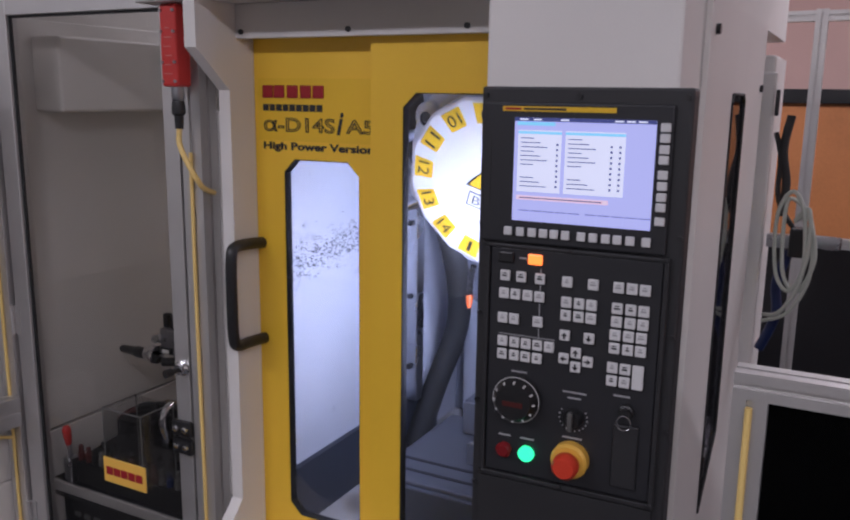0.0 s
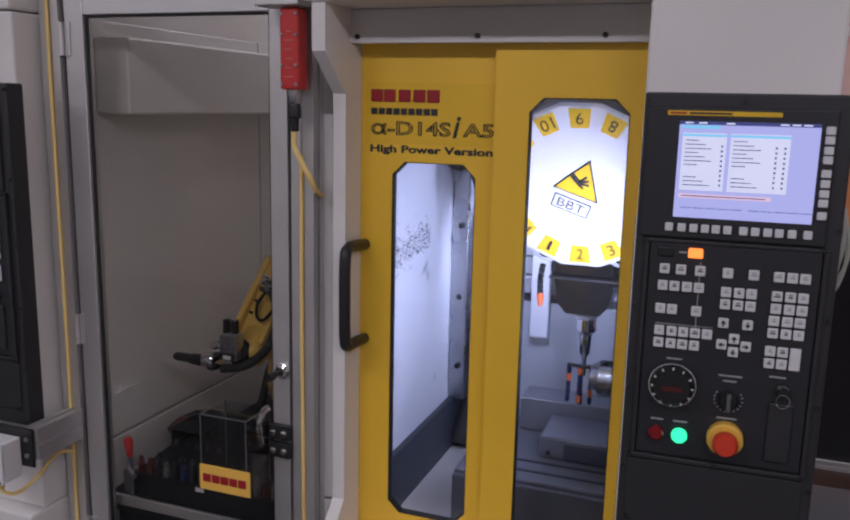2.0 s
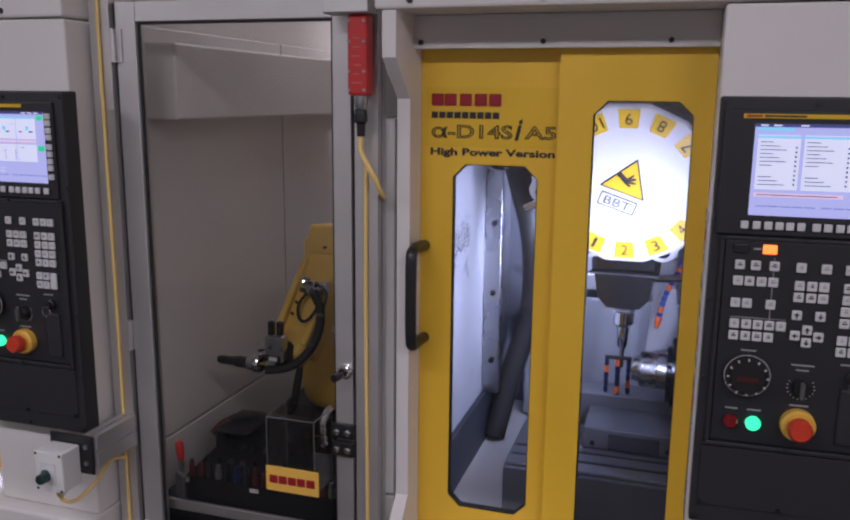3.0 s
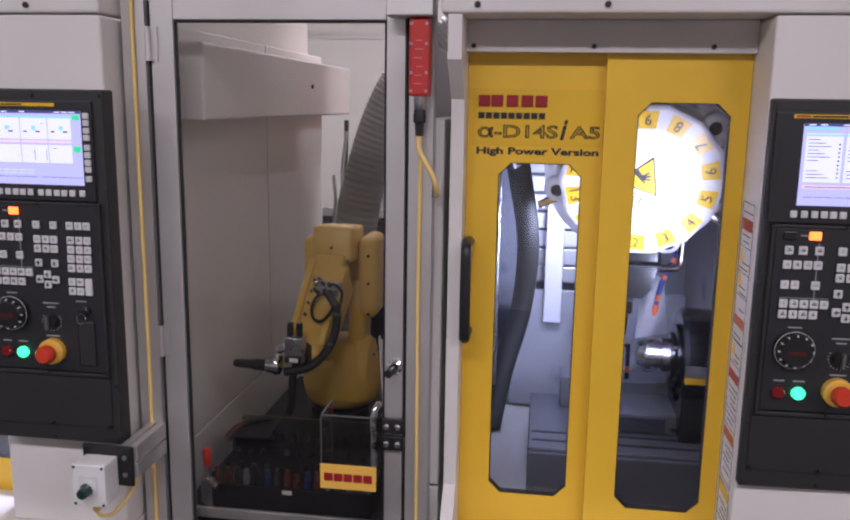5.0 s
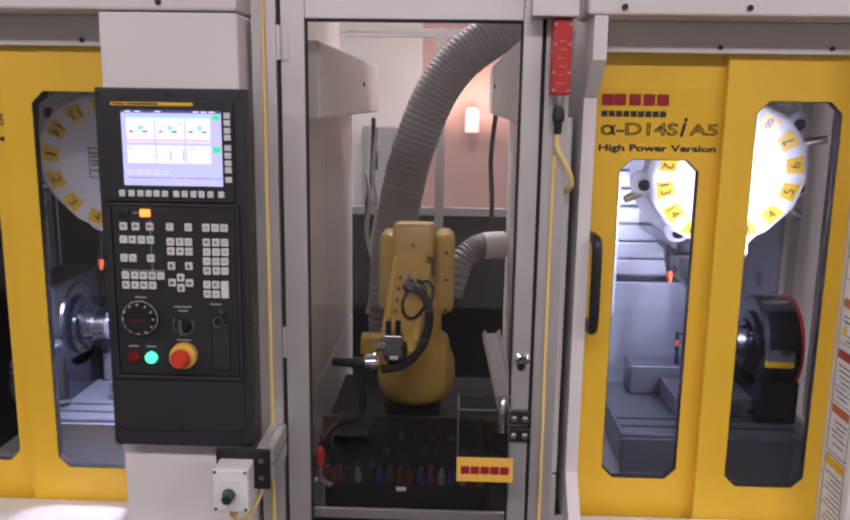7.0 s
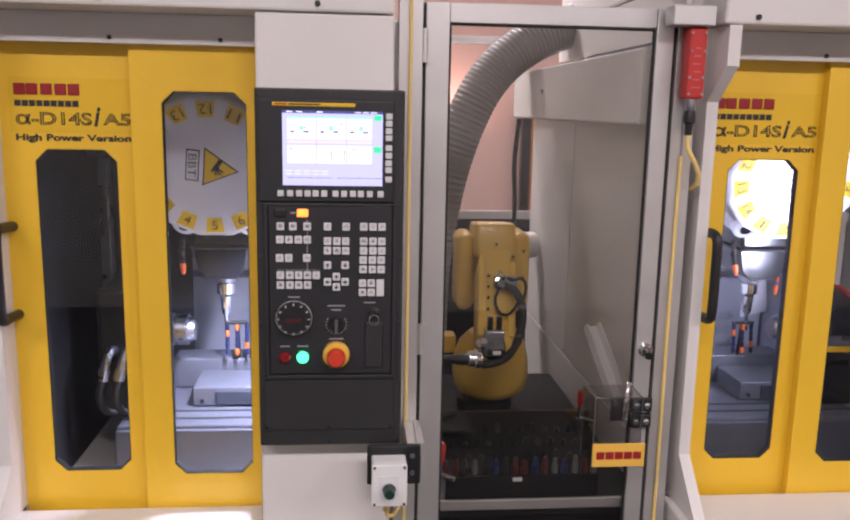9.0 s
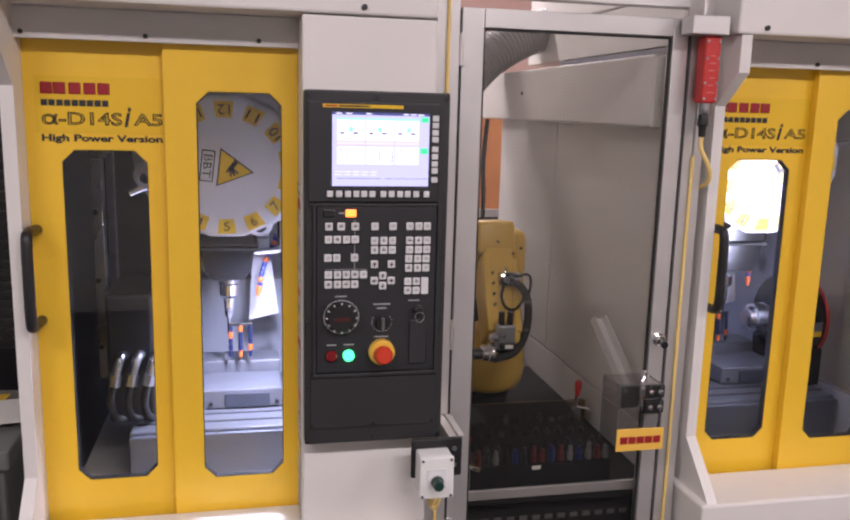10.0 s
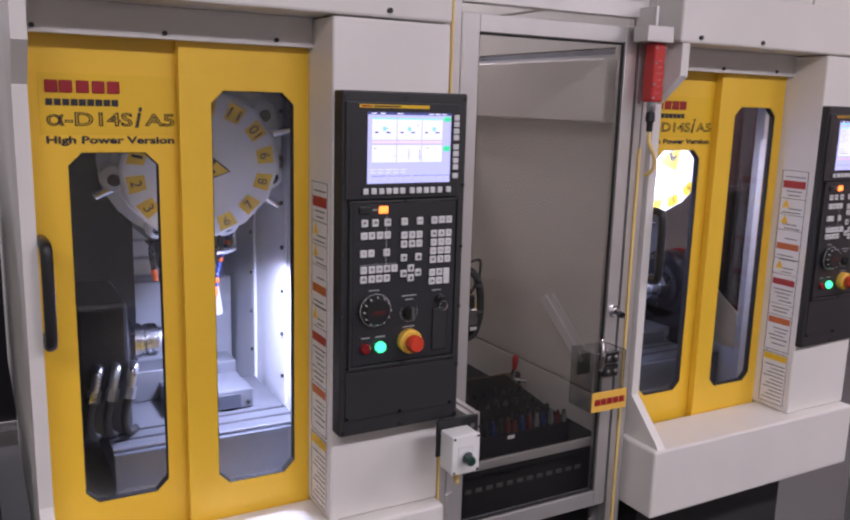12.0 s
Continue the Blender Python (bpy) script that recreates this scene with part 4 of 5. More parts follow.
    part("key_ring", tube(bmesh.new(), [(0.229 + 0.010 * math.cos(a), -0.026, -0.474 + 0.011 * math.sin(a)) for a in [2 * math.pi * i / 12 for i in range(13)]], 0.0011, 6, 2), M_CHROME, cp, smooth=True)
    part("card_cover", B(0.211, 0.248, -0.010, -0.0062, -0.584, -0.483, 0.003), M_DARK, cp)
    part("red_lamp", lathe(bmesh.new(), (0.0445, -0.0062, -0.560), (0, -1, 0), ((0, 0.0125), (0.006, 0.0125), (0.010, 0.009)), 24), M_REDL, cp, "unlit red push button", smooth=True)
    part("green_lamp", lathe(bmesh.new(), (0.081, -0.0062, -0.560), (0, -1, 0), ((0, 0.0125), (0.006, 0.0125), (0.010, 0.009)), 24), M_GREEN, cp, "lit green push button", smooth=True)
    st = part("stop_ring", lathe(bmesh.new(), (0.151, -0.0062, -0.553), (0, -1, 0), ((0, 0.028), (0.014, 0.028), (0.018, 0.024)), 32), M_ESTOPY, cp, "yellow ring of the stop button", smooth=True)
    part("stop_button", lathe(bmesh.new(), (0.151, -0.0245, -0.553), (0, -1, 0), ((0, 0.015), (0.006, 0.0195), (0.020, 0.0195), (0.026, 0.015)), 28), M_ESTOP, st, "red mushroom button", smooth=True)
    for u, d, w in ((0.0445, 0.536, 0.010), (0.081, 0.536, 0.011), (0.151, 0.520, 0.015), (0.151, 0.447, 0.018), (0.151, 0.456, 0.010), (0.220, 0.440, 0.012), (0.064, 0.428, 0.012), (0.064, 0.248, 0.006)):
        part("print_bar", B(u - w, u + w, -0.0066, -0.0061, -d - 0.0014, -d + 0.0014), M_WPRINT, cp)
    for u in (0.007, 0.147, 0.293):
        for d in (0.012, 0.742):
            part("screw", cyl(bmesh.new(), (u, 0.001, -d), (u, -0.004, -d), 0.0038, seg=10), M_BLACK, cp)
    for u in (0.016, 0.147, 0.278):
        for d in (0.231, 0.596, 0.710):
            part("screw", cyl(bmesh.new(), (u, -0.002, -d), (u, -0.0115, -d), 0.0035, seg=10), M_BLACK, cp)
    for d in (0.2, 0.34, 0.48, 0.62):
        for u in (0.005, 0.295):
            part("screw", cyl(bmesh.new(), (u, 0.001, -d), (u, -0.004, -d), 0.0035, seg=10), M_BLACK, cp)
    return cp


def settle(cp):
    """Lower controls sit a little further right on the plate."""
    fixed = ("housing", "screen", "key_plate", "lower_cover", "name_strip", "print_bar", "vent", "soft_key", "screw")
    for o in cp.children_recursive:
        low = max(v.co.z for v in o.data.vertices) < -0.235
        if low and not o.name.startswith(fixed[:5]) and not o.name.startswith("screw"):
            for v in o.data.vertices:
                v.co.x += 0.011
                v.co.z = -0.248 + (v.co.z + 0.248) * 0.975
        elif o.name.startswith("soft_key"):
            for v in o.data.vertices:
                v.co.x += 0.0045


panel_b = control_panel("graphic")
settle(panel_b)
panel_b.matrix_basis = pose(-2.014, -0.006, 1.648)
panel_a = control_panel("list")
settle(panel_a)
panel_a.matrix_basis = pose(-0.430, 0.020, 1.650, 0, 0, 2.0)


# ---- robot cell between the machines ----
for px, py in ((-1.697, 0.125), (-1.0875, 0.134)):
    post = tagged(root("aluminium_post", px, py, 0), "slotted aluminium post beside the cell door with a yellow cable", "post", "cell posts")
    bar("profile", post, "z", px, py, 0.02, 2.25, 0.050, 0.045)
    part("foot_plate", B(px - 0.04, px + 0.04, py - 0.04, py + 0.04, 0.0, 0.019), M_STEEL, post)
beam = tagged(root("cell_beam", -1.39, 0.125, 1.9), "slotted aluminium beam over the cell door", "beam")
bar("profile", beam, "x", 0.125, 1.90, -1.671, -1.113, 0.04, 0.08)

dr = tagged(root("cell_door", -1.39, 0.13, 0.44), "aluminium framed door with smoky clear pane, closed", "door")
ST = ((-1.664, -1.614), (-1.160, -1.1205))
for x0, x1 in ST:
    b = bmesh.new()
    box(b, x0, x1, 0.112, 0.142, 0.485, 1.836, 0.002)
    part("stile", b, M_ALU, dr)
part("top_rail", B(-1.6135, -1.1605, 0.112, 0.142, 1.794, 1.836, 0.002), M_ALU, dr)
part("bottom_rail", B(-1.6135, -1.1605, 0.112, 0.142, 0.485, 0.53, 0.002), M_ALU, dr)
pn = part("pane", B(-1.6133, -1.1607, 0.126, 0.130, 0.5303, 1.7938), M_SMOKE, dr, "smoky clear polycarbonate pane")
seal = bmesh.new()
for x0, x1, z0, z1 in ((-1.6135, -1.609, 0.531, 1.793), (-1.165, -1.1606, 0.531, 1.793), (-1.609, -1.165, 1.789, 1.7935), (-1.609, -1.165, 0.531, 0.5355)):
    box(seal, x0, x1, 0.119, 0.1255, z0, z1)
part("seal", seal, M_RUBBER, dr)
for z in (1.745, 1.10, 0.60):
    h = part("hinge", cyl(bmesh.new(), (-1.667, 0.104, z - 0.035), (-1.667, 0.104, z + 0.035), 0.006, seg=12), M_ALU, dr)
    part("hinge_leaf", B(-1.6655, -1.648, 0.1085, 0.1115, z - 0.035, z + 0.035), M_ALU, h)
kb = part("latch_boss", lathe(bmesh.new(), (-1.137, 0.112, 1.070), (0, -1, 0), ((0, 0.017), (0.004, 0.017), (0.008, 0.011), (0.016, 0.011)), 20), M_CHROME, dr, "chrome latch boss", smooth=True)
part("latch_knob", lathe(bmesh.new(), (-1.137, 0.096, 1.070), (-0.25, -1, -0.1), ((0, 0.005), (0.012, 0.005), (0.014, 0.009), (0.030, 0.009)), 16), M_BLACK, kb, smooth=True)
for z in (0.897, 0.937):
    hp = part("hinge_plate", B(-1.166, -1.114, 0.100, 0.1115, z - 0.017, z + 0.017, 0.003), M_BLACK, dr, "black bracket with bright screws")
    for sx in (-1.153, -1.128):
        part("screw", lathe(bmesh.new(), (sx, 0.0995, z), (0, -1, 0), ((0, 0.008), (0.005, 0.007), (0.006, 0.004)), 12), M_CHROME, hp, smooth=True)
part("pull_bow", tube(bmesh.new(), [(-1.180, 0.100, 0.905), (-1.181, 0.092, 0.935), (-1.180, 0.092, 0.958), (-1.176, 0.100, 0.978), (-1.170, 0.110, 0.985)], 0.0075, 10, 6), M_CHROME, dr, "chrome bow", smooth=True)

bx = tagged(root("acrylic_box", -1.215, 0.06, 0.82), "clear acrylic box with a yellow sign on the cell door", "box")
X0, X1, Y0, Y1, Z0, Z1 = -1.278, -1.168, 0.018, 0.110, 0.822, 0.985
for nm, a in (("front", (X0, X1, Y0, Y0 + 0.003, Z0, Z1)), ("back", (X0, X1, Y1 - 0.003, Y1, Z0, Z1)), ("side", (X0, X0 + 0.003, Y0 + 0.0032, Y1 - 0.0032, Z0, Z1)), ("side", (X1 - 0.003, X1, Y0 + 0.0032, Y1 - 0.0032, Z0, Z1)), ("bottom", (X0 + 0.0032, X1 - 0.0032, Y0 + 0.0032, Y1 - 0.0032, Z0, Z0 + 0.003))):
    part(nm + "_panel", B(*a), M_ACRYL, bx)
edge = bmesh.new()
for a in ((X0, X1, Y0 - 0.0005, Y0 + 0.002, Z1, Z1 + 0.002), (X0, X0 + 0.002, Y0 + 0.002, Y1, Z1, Z1 + 0.002), (X1 - 0.002, X1, Y0 + 0.002, Y1, Z1, Z1 + 0.002)):
    box(edge, *a)
for ex, ey in ((X0, Y0), (X1 - 0.0015, Y0), (X0, Y1 - 0.0015), (X1 - 0.0015, Y1 - 0.0015)):
    box(edge, ex - 0.0003, ex + 0.0015, ey - 0.0004, ey + 0.0012, Z0, Z1)
part("rim", edge, M_GREYD, bx)
sg = part("sign", B(-1.279, -1.158, 0.0135, 0.0168, 0.824, 0.879, 0.001), M_SIGN, bx, "yellow sign with a red logo of five blocks")
for i in range(5):
    part("mark", B(-1.270 + i * 0.0212, -1.270 + i * 0.0212 + 0.0185, 0.0122, 0.0134, 0.8425, 0.860, 0.001), M_REDPRINT, sg)

# black strips added in the gaps beside the door for their shade
for gx0, gx1, gy in ((-1.6715, -1.6645, 0.118), (-1.1200, -1.1128, 0.122)):
    part("gap_seal", B(gx0, gx1, gy, gy + 0.02, 0.487, 1.834), M_RUBBER, dr, "black strip standing for the shade in the gap")

# interlock switch over the door and its cable
sw = tagged(root("interlock_switch", -1.09, 0.07, 1.72), "red door interlock switch hanging from an aluminium block", "switch")
part("mounting_block", B(-1.150, -1.058, 0.045, 0.098, 1.796, 1.838, 0.003), M_ALU, sw)
part("plate", B(-1.127, -1.119, 0.043, 0.110, 1.838, 1.885, 0.001), M_ALU, sw)
bd = part("switch_body", B(-1.106, -1.066, 0.060, 0.098, 1.645, 1.795, 0.005), M_RED, sw, "red enamel switch body")
for sz in (1.655, 1.69, 1.745, 1.783):
    for sx in (-1.101, -1.071):
        part("screw", cyl(bmesh.new(), (sx, 0.0605, sz), (sx, 0.057, sz), 0.003, seg=8), M_STEEL, bd)
for k in range(6):
    part("print_bar", B(-1.096 + 0.002 * (k % 3), -1.077 - 0.003 * (k % 2), 0.0585, 0.0597, 1.668 + k * 0.0165, 1.6695 + k * 0.0165), M_FINEPRINT, bd)
part("socket", lathe(bmesh.new(), (-1.086, 0.08, 1.645), (0, 0, -1), ((0, 0.012), (0.022, 0.012), (0.026, 0.010)), 16), M_STEEL, sw, smooth=True)
part("plug", lathe(bmesh.new(), (-1.086, 0.08, 1.619), (0, 0, -1), ((0, 0.011), (0.012, 0.013), (0.024, 0.013), (0.028, 0.009), (0.052, 0.008)), 16), M_BLACK, sw, smooth=True)
cb = tagged(root("yellow_cable", -1.086, 0.09, 0.9), "yellow cable from the door switch down the post", "cable", "yellow cables")
part("loop", tube(bmesh.new(), [(-1.086, 0.08, 1.57), (-1.086, 0.078, 1.54), (-1.070, 0.076, 1.51), (-1.055, 0.082, 1.48), (-1.052, 0.10, 1.455), (-1.060, 0.14, 1.44)], 0.0055, 10, 8), M_CABLEY, cb, smooth=True)
part("run", tube(bmesh.new(), [(-1.0875, 0.1085, 1.52), (-1.0885, 0.108, 1.2), (-1.087, 0.1085, 0.8), (-1.0880, 0.108, 0.4), (-1.0875, 0.1085, 0.05)], 0.0042, 10, 6), M_CABLEY, cb, smooth=True)
cb = tagged(root("yellow_cable", -1.697, 0.1, 0.9), "yellow cable lying in the slot of the post", "cable", "yellow cables")
part("run", tube(bmesh.new(), [(-1.697, 0.0995, 2.2), (-1.6975, 0.099, 1.6), (-1.6965, 0.0995, 1.1), (-1.697, 0.099, 0.6), (-1.697, 0.0995, 0.05)], 0.0042, 10, 6), M_CABLEY, cb, smooth=True)

# push button box on its arm
bb = tagged(root("button_box", -1.74, -0.06, 0.84), "white push button box with a green knob on a black plate", "switch box")
bar("arm", bb, "y", -1.683, 0.872, -0.032, 0.1015, 0.036, 0.072)
part("mounting_plate", B(-1.786, -1.672, -0.040, -0.033, 0.818, 0.908, 0.004), M_BLACK, bb)
for z in (0.845, 0.883):
    part("screw", lathe(bmesh.new(), (-1.690, -0.0405, z), (0, -1, 0), ((0, 0.006), (0.003, 0.005)), 12), M_STEEL, bb)
part("box_body", B(-1.777, -1.705, -0.088, -0.0405, 0.797, 0.888, 0.004), M_BOXW, bb)
part("box_lid", B(-1.778, -1.704, -0.098, -0.0885, 0.796, 0.889, 0.003), M_BOXW, bb)
part("legend_plate", B(-1.762, -1.722, -0.0995, -0.0982, 0.820, 0.864), M_KEY, bb)
part("knob_ring", lathe(bmesh.new(), (-1.742, -0.0982, 0.838), (0, -1, 0), ((0, 0.015), (0.008, 0.014)), 20), M_CHROME, bb, smooth=True)
part("knob", lathe(bmesh.new(), (-1.742, -0.1065, 0.836), (0, -1, 0), ((0, 0.012), (0.018, 0.0115), (0.021, 0.009)), 8), M_GREENK, bb, "dark green knob")
for sx in (-1.772, -1.710):
    for sz in (0.802, 0.883):
        part("screw", cyl(bmesh.new(), (sx, -0.098, sz), (sx, -0.0995, sz), 0.003, seg=10), M_PRINT, bb)
cb = tagged(root("yellow_cable", -1.73, -0.05, 0.75), "yellow cable looping below the button box", "cable", "yellow cables")
part("gland", cyl(bmesh.new(), (-1.745, -0.065, 0.796), (-1.745, -0.065, 0.772), 0.008, seg=12), M_CABLEY, cb)
part("loop", tube(bmesh.new(), [(-1.745, -0.065, 0.774), (-1.742, -0.06, 0.758), (-1.725, -0.04, 0.752), (-1.708, 0.0, 0.775), (-1.70, 0.05, 0.81), (-1.698, 0.095, 0.80)], 0.0045, 10, 8), M_CABLEY, cb, smooth=True)

# table with the tool rack
tb = tagged(root("cell_table", -1.39, 0.6, 0), "dark steel table with a bright front lip inside the cell", "table")
part("table_top", B(-1.668, -1.096, 0.168, 1.15, 0.628, 0.668, 0.003), M_MATT_SHADE, tb)
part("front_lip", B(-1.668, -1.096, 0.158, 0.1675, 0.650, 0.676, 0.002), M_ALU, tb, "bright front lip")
part("front_panel", B(-1.66, -1.10, 0.20, 0.21, 0.02, 0.627), M_MATT_SHADE, tb)
for k in range(14):
    part("grille_slot", B(-1.62 + k * 0.035, -1.60 + k * 0.035, 0.196, 0.1995, 0.565, 0.577), M_GREYD, tb)
for tx in (-1.65, -1.13):
    for ty in (0.24, 1.1):
        part("leg", B(tx, tx + 0.03, ty, ty + 0.03, 0.0, 0.6275), M_BASE, tb)
rk = tagged(root("tool_rack", -1.39, 0.3, 0.7), "black rack holding rows of coloured tools on the table", "tool rack")
part("rack_body", prism(bmesh.new(), [(0.190, 0.6685), (0.190, 0.722), (0.235, 0.727), (0.52, 0.765), (0.52, 0.6685)], "x", -1.600, -1.205), M_MATT_SHADE, rk)
part("tag", B(-1.421, -1.398, 0.1885, 0.1897, 0.709, 0.719), M_PAPER, rk, "small white tag")
rnd = random.Random(11)
SHADES = (M_MATT_SHADE, M_GREYD, M_BLACK, M_REDD, M_BLACK, M_BLUED, M_MATT_SHADE, M_BLACK)
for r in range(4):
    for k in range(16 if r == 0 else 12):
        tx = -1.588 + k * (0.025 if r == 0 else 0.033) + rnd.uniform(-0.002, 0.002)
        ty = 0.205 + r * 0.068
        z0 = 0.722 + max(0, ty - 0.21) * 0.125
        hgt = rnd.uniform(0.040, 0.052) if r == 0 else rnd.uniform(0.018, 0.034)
        m_ = (M_BLUED if k in (5, 12) else M_REDD if k in (0, 7, 14) else rnd.choice(SHADES)) if r == 0 else rnd.choice((M_MATT_SHADE, M_BLACK, M_MATT_SHADE, M_BASE))
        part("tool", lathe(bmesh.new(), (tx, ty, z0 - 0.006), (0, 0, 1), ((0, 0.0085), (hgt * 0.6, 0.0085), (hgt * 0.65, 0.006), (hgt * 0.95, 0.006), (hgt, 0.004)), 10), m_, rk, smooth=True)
pp = part("slotted_plate", B(-1.598, -1.505, 0.33, 0.475, 0.783, 0.786), M_MATT_SHADE, rk, "dark slotted plate")
part("plate_foot", B(-1.598, -1.592, 0.33, 0.475, 0.735, 0.7825), M_BASE, rk)
for u in range(2):
    for v in range(5):
        part("slot", B(-1.586 + u * 0.042, -1.562 + u * 0.042, 0.342 + v * 0.026, 0.354 + v * 0.026, 0.7862, 0.7868), M_MATT_SHADE, pp)
# orange grips in dark red, the shade of the cell being in the colour
ht = tagged(root("hand_tool", -1.59, 0.40, 0.75), "black hand tool on the rack, orange grips darkened as in shade", "hand tool")
for k, (a, b, m_) in enumerate((((-1.625, 0.36, 0.762), (-1.592, 0.395, 0.792), M_REDD), ((-1.592, 0.395, 0.792), (-1.548, 0.42, 0.800), M_RUBBER), ((-1.615, 0.39, 0.757), (-1.575, 0.43, 0.785), M_REDD), ((-1.575, 0.43, 0.785), (-1.535, 0.45, 0.790), M_RUBBER))):
    part("grip" if k % 2 == 0 else "jaw", tube(bmesh.new(), [a, [(u + v) / 2 + (0.006 if n == 2 else 0) for n, (u, v) in enumerate(zip(a, b))], b], 0.010, 10, 5), m_, ht, smooth=True)
part("pivot", lathe(bmesh.new(), (-1.583, 0.412, 0.755), (0, 0, 1), ((0, 0.020), (0.03, 0.020), (0.036, 0.012)), 16), M_RUBBER, ht, smooth=True)
for cx, cy in ((-1.604, 0.185), (-1.158, 0.545)):
    cl = tagged(root("toggle_clamp", cx, cy, 0.70), "toggle clamp with a red grip beside the tool rack", "clamp", "toggle clamps")
    part("clamp_base", B(cx - 0.014, cx + 0.014, cy - 0.012, cy + 0.016, 0.6685, 0.735, 0.003), M_STEEL, cl)
    part("clamp_arm", cyl(bmesh.new(), (cx, cy, 0.735), (cx + 0.002, cy - 0.004, 0.775), 0.006, seg=10), M_STEEL, cl)
    part("spindle", cyl(bmesh.new(), (cx, cy - 0.01, 0.738), (cx + 0.035, cy - 0.03, 0.733), 0.006, seg=10), M_CHROME, cl)
    part("grip", lathe(bmesh.new(), (cx + 0.002, cy - 0.004, 0.770), (0, -0.1, 1), ((0, 0.007), (0.02, 0.010), (0.042, 0.011), (0.050, 0.006)), 12), M_RED, cl, "red plastic grip", smooth=True)
part("wood_strip", B(-1.655, -1.125, 0.545, 0.565, 0.6685, 0.752, 0.003), M_STRIP, tb, "pale brown wooden strip behind the rack")
st = tagged(root("steel_strut", -1.17, 0.26, 0.95), "pale folded steel strut leaning at the latch", "strut")
m_ = look((-1.158, 0.205, 0.895), (-1.200, 0.345, 1.062))
bm = bmesh.new()
box(bm, -0.02, 0.02, -0.003, 0.0, -0.222, 0.0, m=m_)
box(bm, -0.02, -0.017, 0.0003, 0.022, -0.222, 0.0, m=m_)
box(bm, 0.017, 0.02, 0.0003, 0.022, -0.222, 0.0, m=m_)
part("channel", bm, M_LINTEL, st)
part("strut_foot", B(-1.182, -1.134, 0.196, 0.202, 0.86, 0.925, 0.001), M_STEEL, st)


# ---- robot ----
rb = tagged(root("robot_arm", -1.41, 0.69, 0.695), "yellow six-axis robot arm with a gripper, leaning forward on its pedestal", "robot")
part("pedestal", lathe(bmesh.new(), (-1.41, 0.72, 0.6685), (0, 0, 1), ((0, 0.11), (0.03, 0.11), (0.035, 0.085), (0.07, 0.085)), 28), M_MATT_SHADE, rb, smooth=True)
belly = lathe(bmesh.new(), (-1.398, 0.70, 0.752), (0, 0, 1), ((0, 0.04), (0.006, 0.07), (0.018, 0.095), (0.038, 0.109), (0.075, 0.116), (0.13, 0.112), (0.17, 0.098), (0.20, 0.07)), 32)
part("swivel_body", belly, M_ROBOT, rb, smooth=True)
def rounded_bar(p0, p1, w, d0, d1, r=0.02):
    """A bar from p0 to p1, w wide in x and d0 to d1 deep."""
    p0, p1 = Vector(p0), Vector(p1)
    ax = (p1 - p0).normalized()
    n = Vector((1, 0, 0)).cross(ax).normalized()
    bm = bmesh.new()
    vs = []
    for p, d in ((p0, d0), (p1, d1)):
        for sx, sn in ((-1, -1), (1, -1), (1, 1), (-1, 1)):
            vs.append(bm.verts.new(p + Vector((sx * w / 2, 0, 0)) + n * sn * d / 2))
    for q in ((3, 2, 1, 0), (4, 5, 6, 7), (0, 1, 5, 4), (1, 2, 6, 5), (2, 3, 7, 6), (3, 0, 4, 7)):
        bm.faces.new([vs[i] for i in q])
    bmesh.ops.bevel(bm, geom=bm.edges[:], offset=r, segments=4, affect="EDGES", profile=0.5)
    return bm
part("lower_arm", rounded_bar((-1.352, 0.70, 0.80), (-1.352, 0.74, 1.12), 0.050, 0.12, 0.10, 0.020), M_ROBOT, rb, smooth=True)
part("side_lobe", rounded_bar((-1.484, 0.745, 1.022), (-1.484, 0.745, 1.254), 0.052, 0.14, 0.14, 0.024), M_ROBOT, rb, smooth=True)
lobe = part("side_lobe", rounded_bar((-1.320, 0.745, 1.018), (-1.320, 0.745, 1.258), 0.058, 0.15, 0.15, 0.027), M_ROBOT, rb, smooth=True)
part("lobe_bridge", B(-1.466, -1.346, 0.735, 0.815, 1.03, 1.22, 0.012), M_ROBOT, rb, smooth=True)
for sz in (1.035, 1.125, 1.205):
    part("screw", cyl(bmesh.new(), (-1.315, 0.671, sz), (-1.315, 0.666, sz), 0.0045, seg=8), M_BLACK, lobe)
sh = part("shoulder", lathe(bmesh.new(), (-1.375, 0.70, 0.875), (1, 0, 0), ((0, 0.088), (0.05, 0.088), (0.066, 0.08), (0.074, 0.06)), 32), M_ROBOT, rb, smooth=True)
for a in range(6):
    part("screw", cyl(bmesh.new(), (-1.3015, 0.70 + 0.045 * math.cos(a * 1.047), 0.875 + 0.045 * math.sin(a * 1.047)), (-1.297, 0.70 + 0.045 * math.cos(a * 1.047), 0.875 + 0.045 * math.sin(a * 1.047)), 0.004, seg=8), M_BLACK, sh)
part("motor_cover", B(-1.570, -1.500, 0.74, 0.80, 0.872, 0.928, 0.006), M_ROBOT, rb, smooth=True)
el = part("elbow", rounded_bar((-1.407, 0.69, 1.186), (-1.407, 0.70, 1.287), 0.116, 0.17, 0.14, 0.012), M_ROBOT, rb, smooth=True)
for sx, sz in ((-1.455, 1.20), (-1.359, 1.20), (-1.407, 1.235)):
    part("screw", cyl(bmesh.new(), (sx, 0.616, sz), (sx, 0.606, sz), 0.004, seg=8), M_BLACK, el)
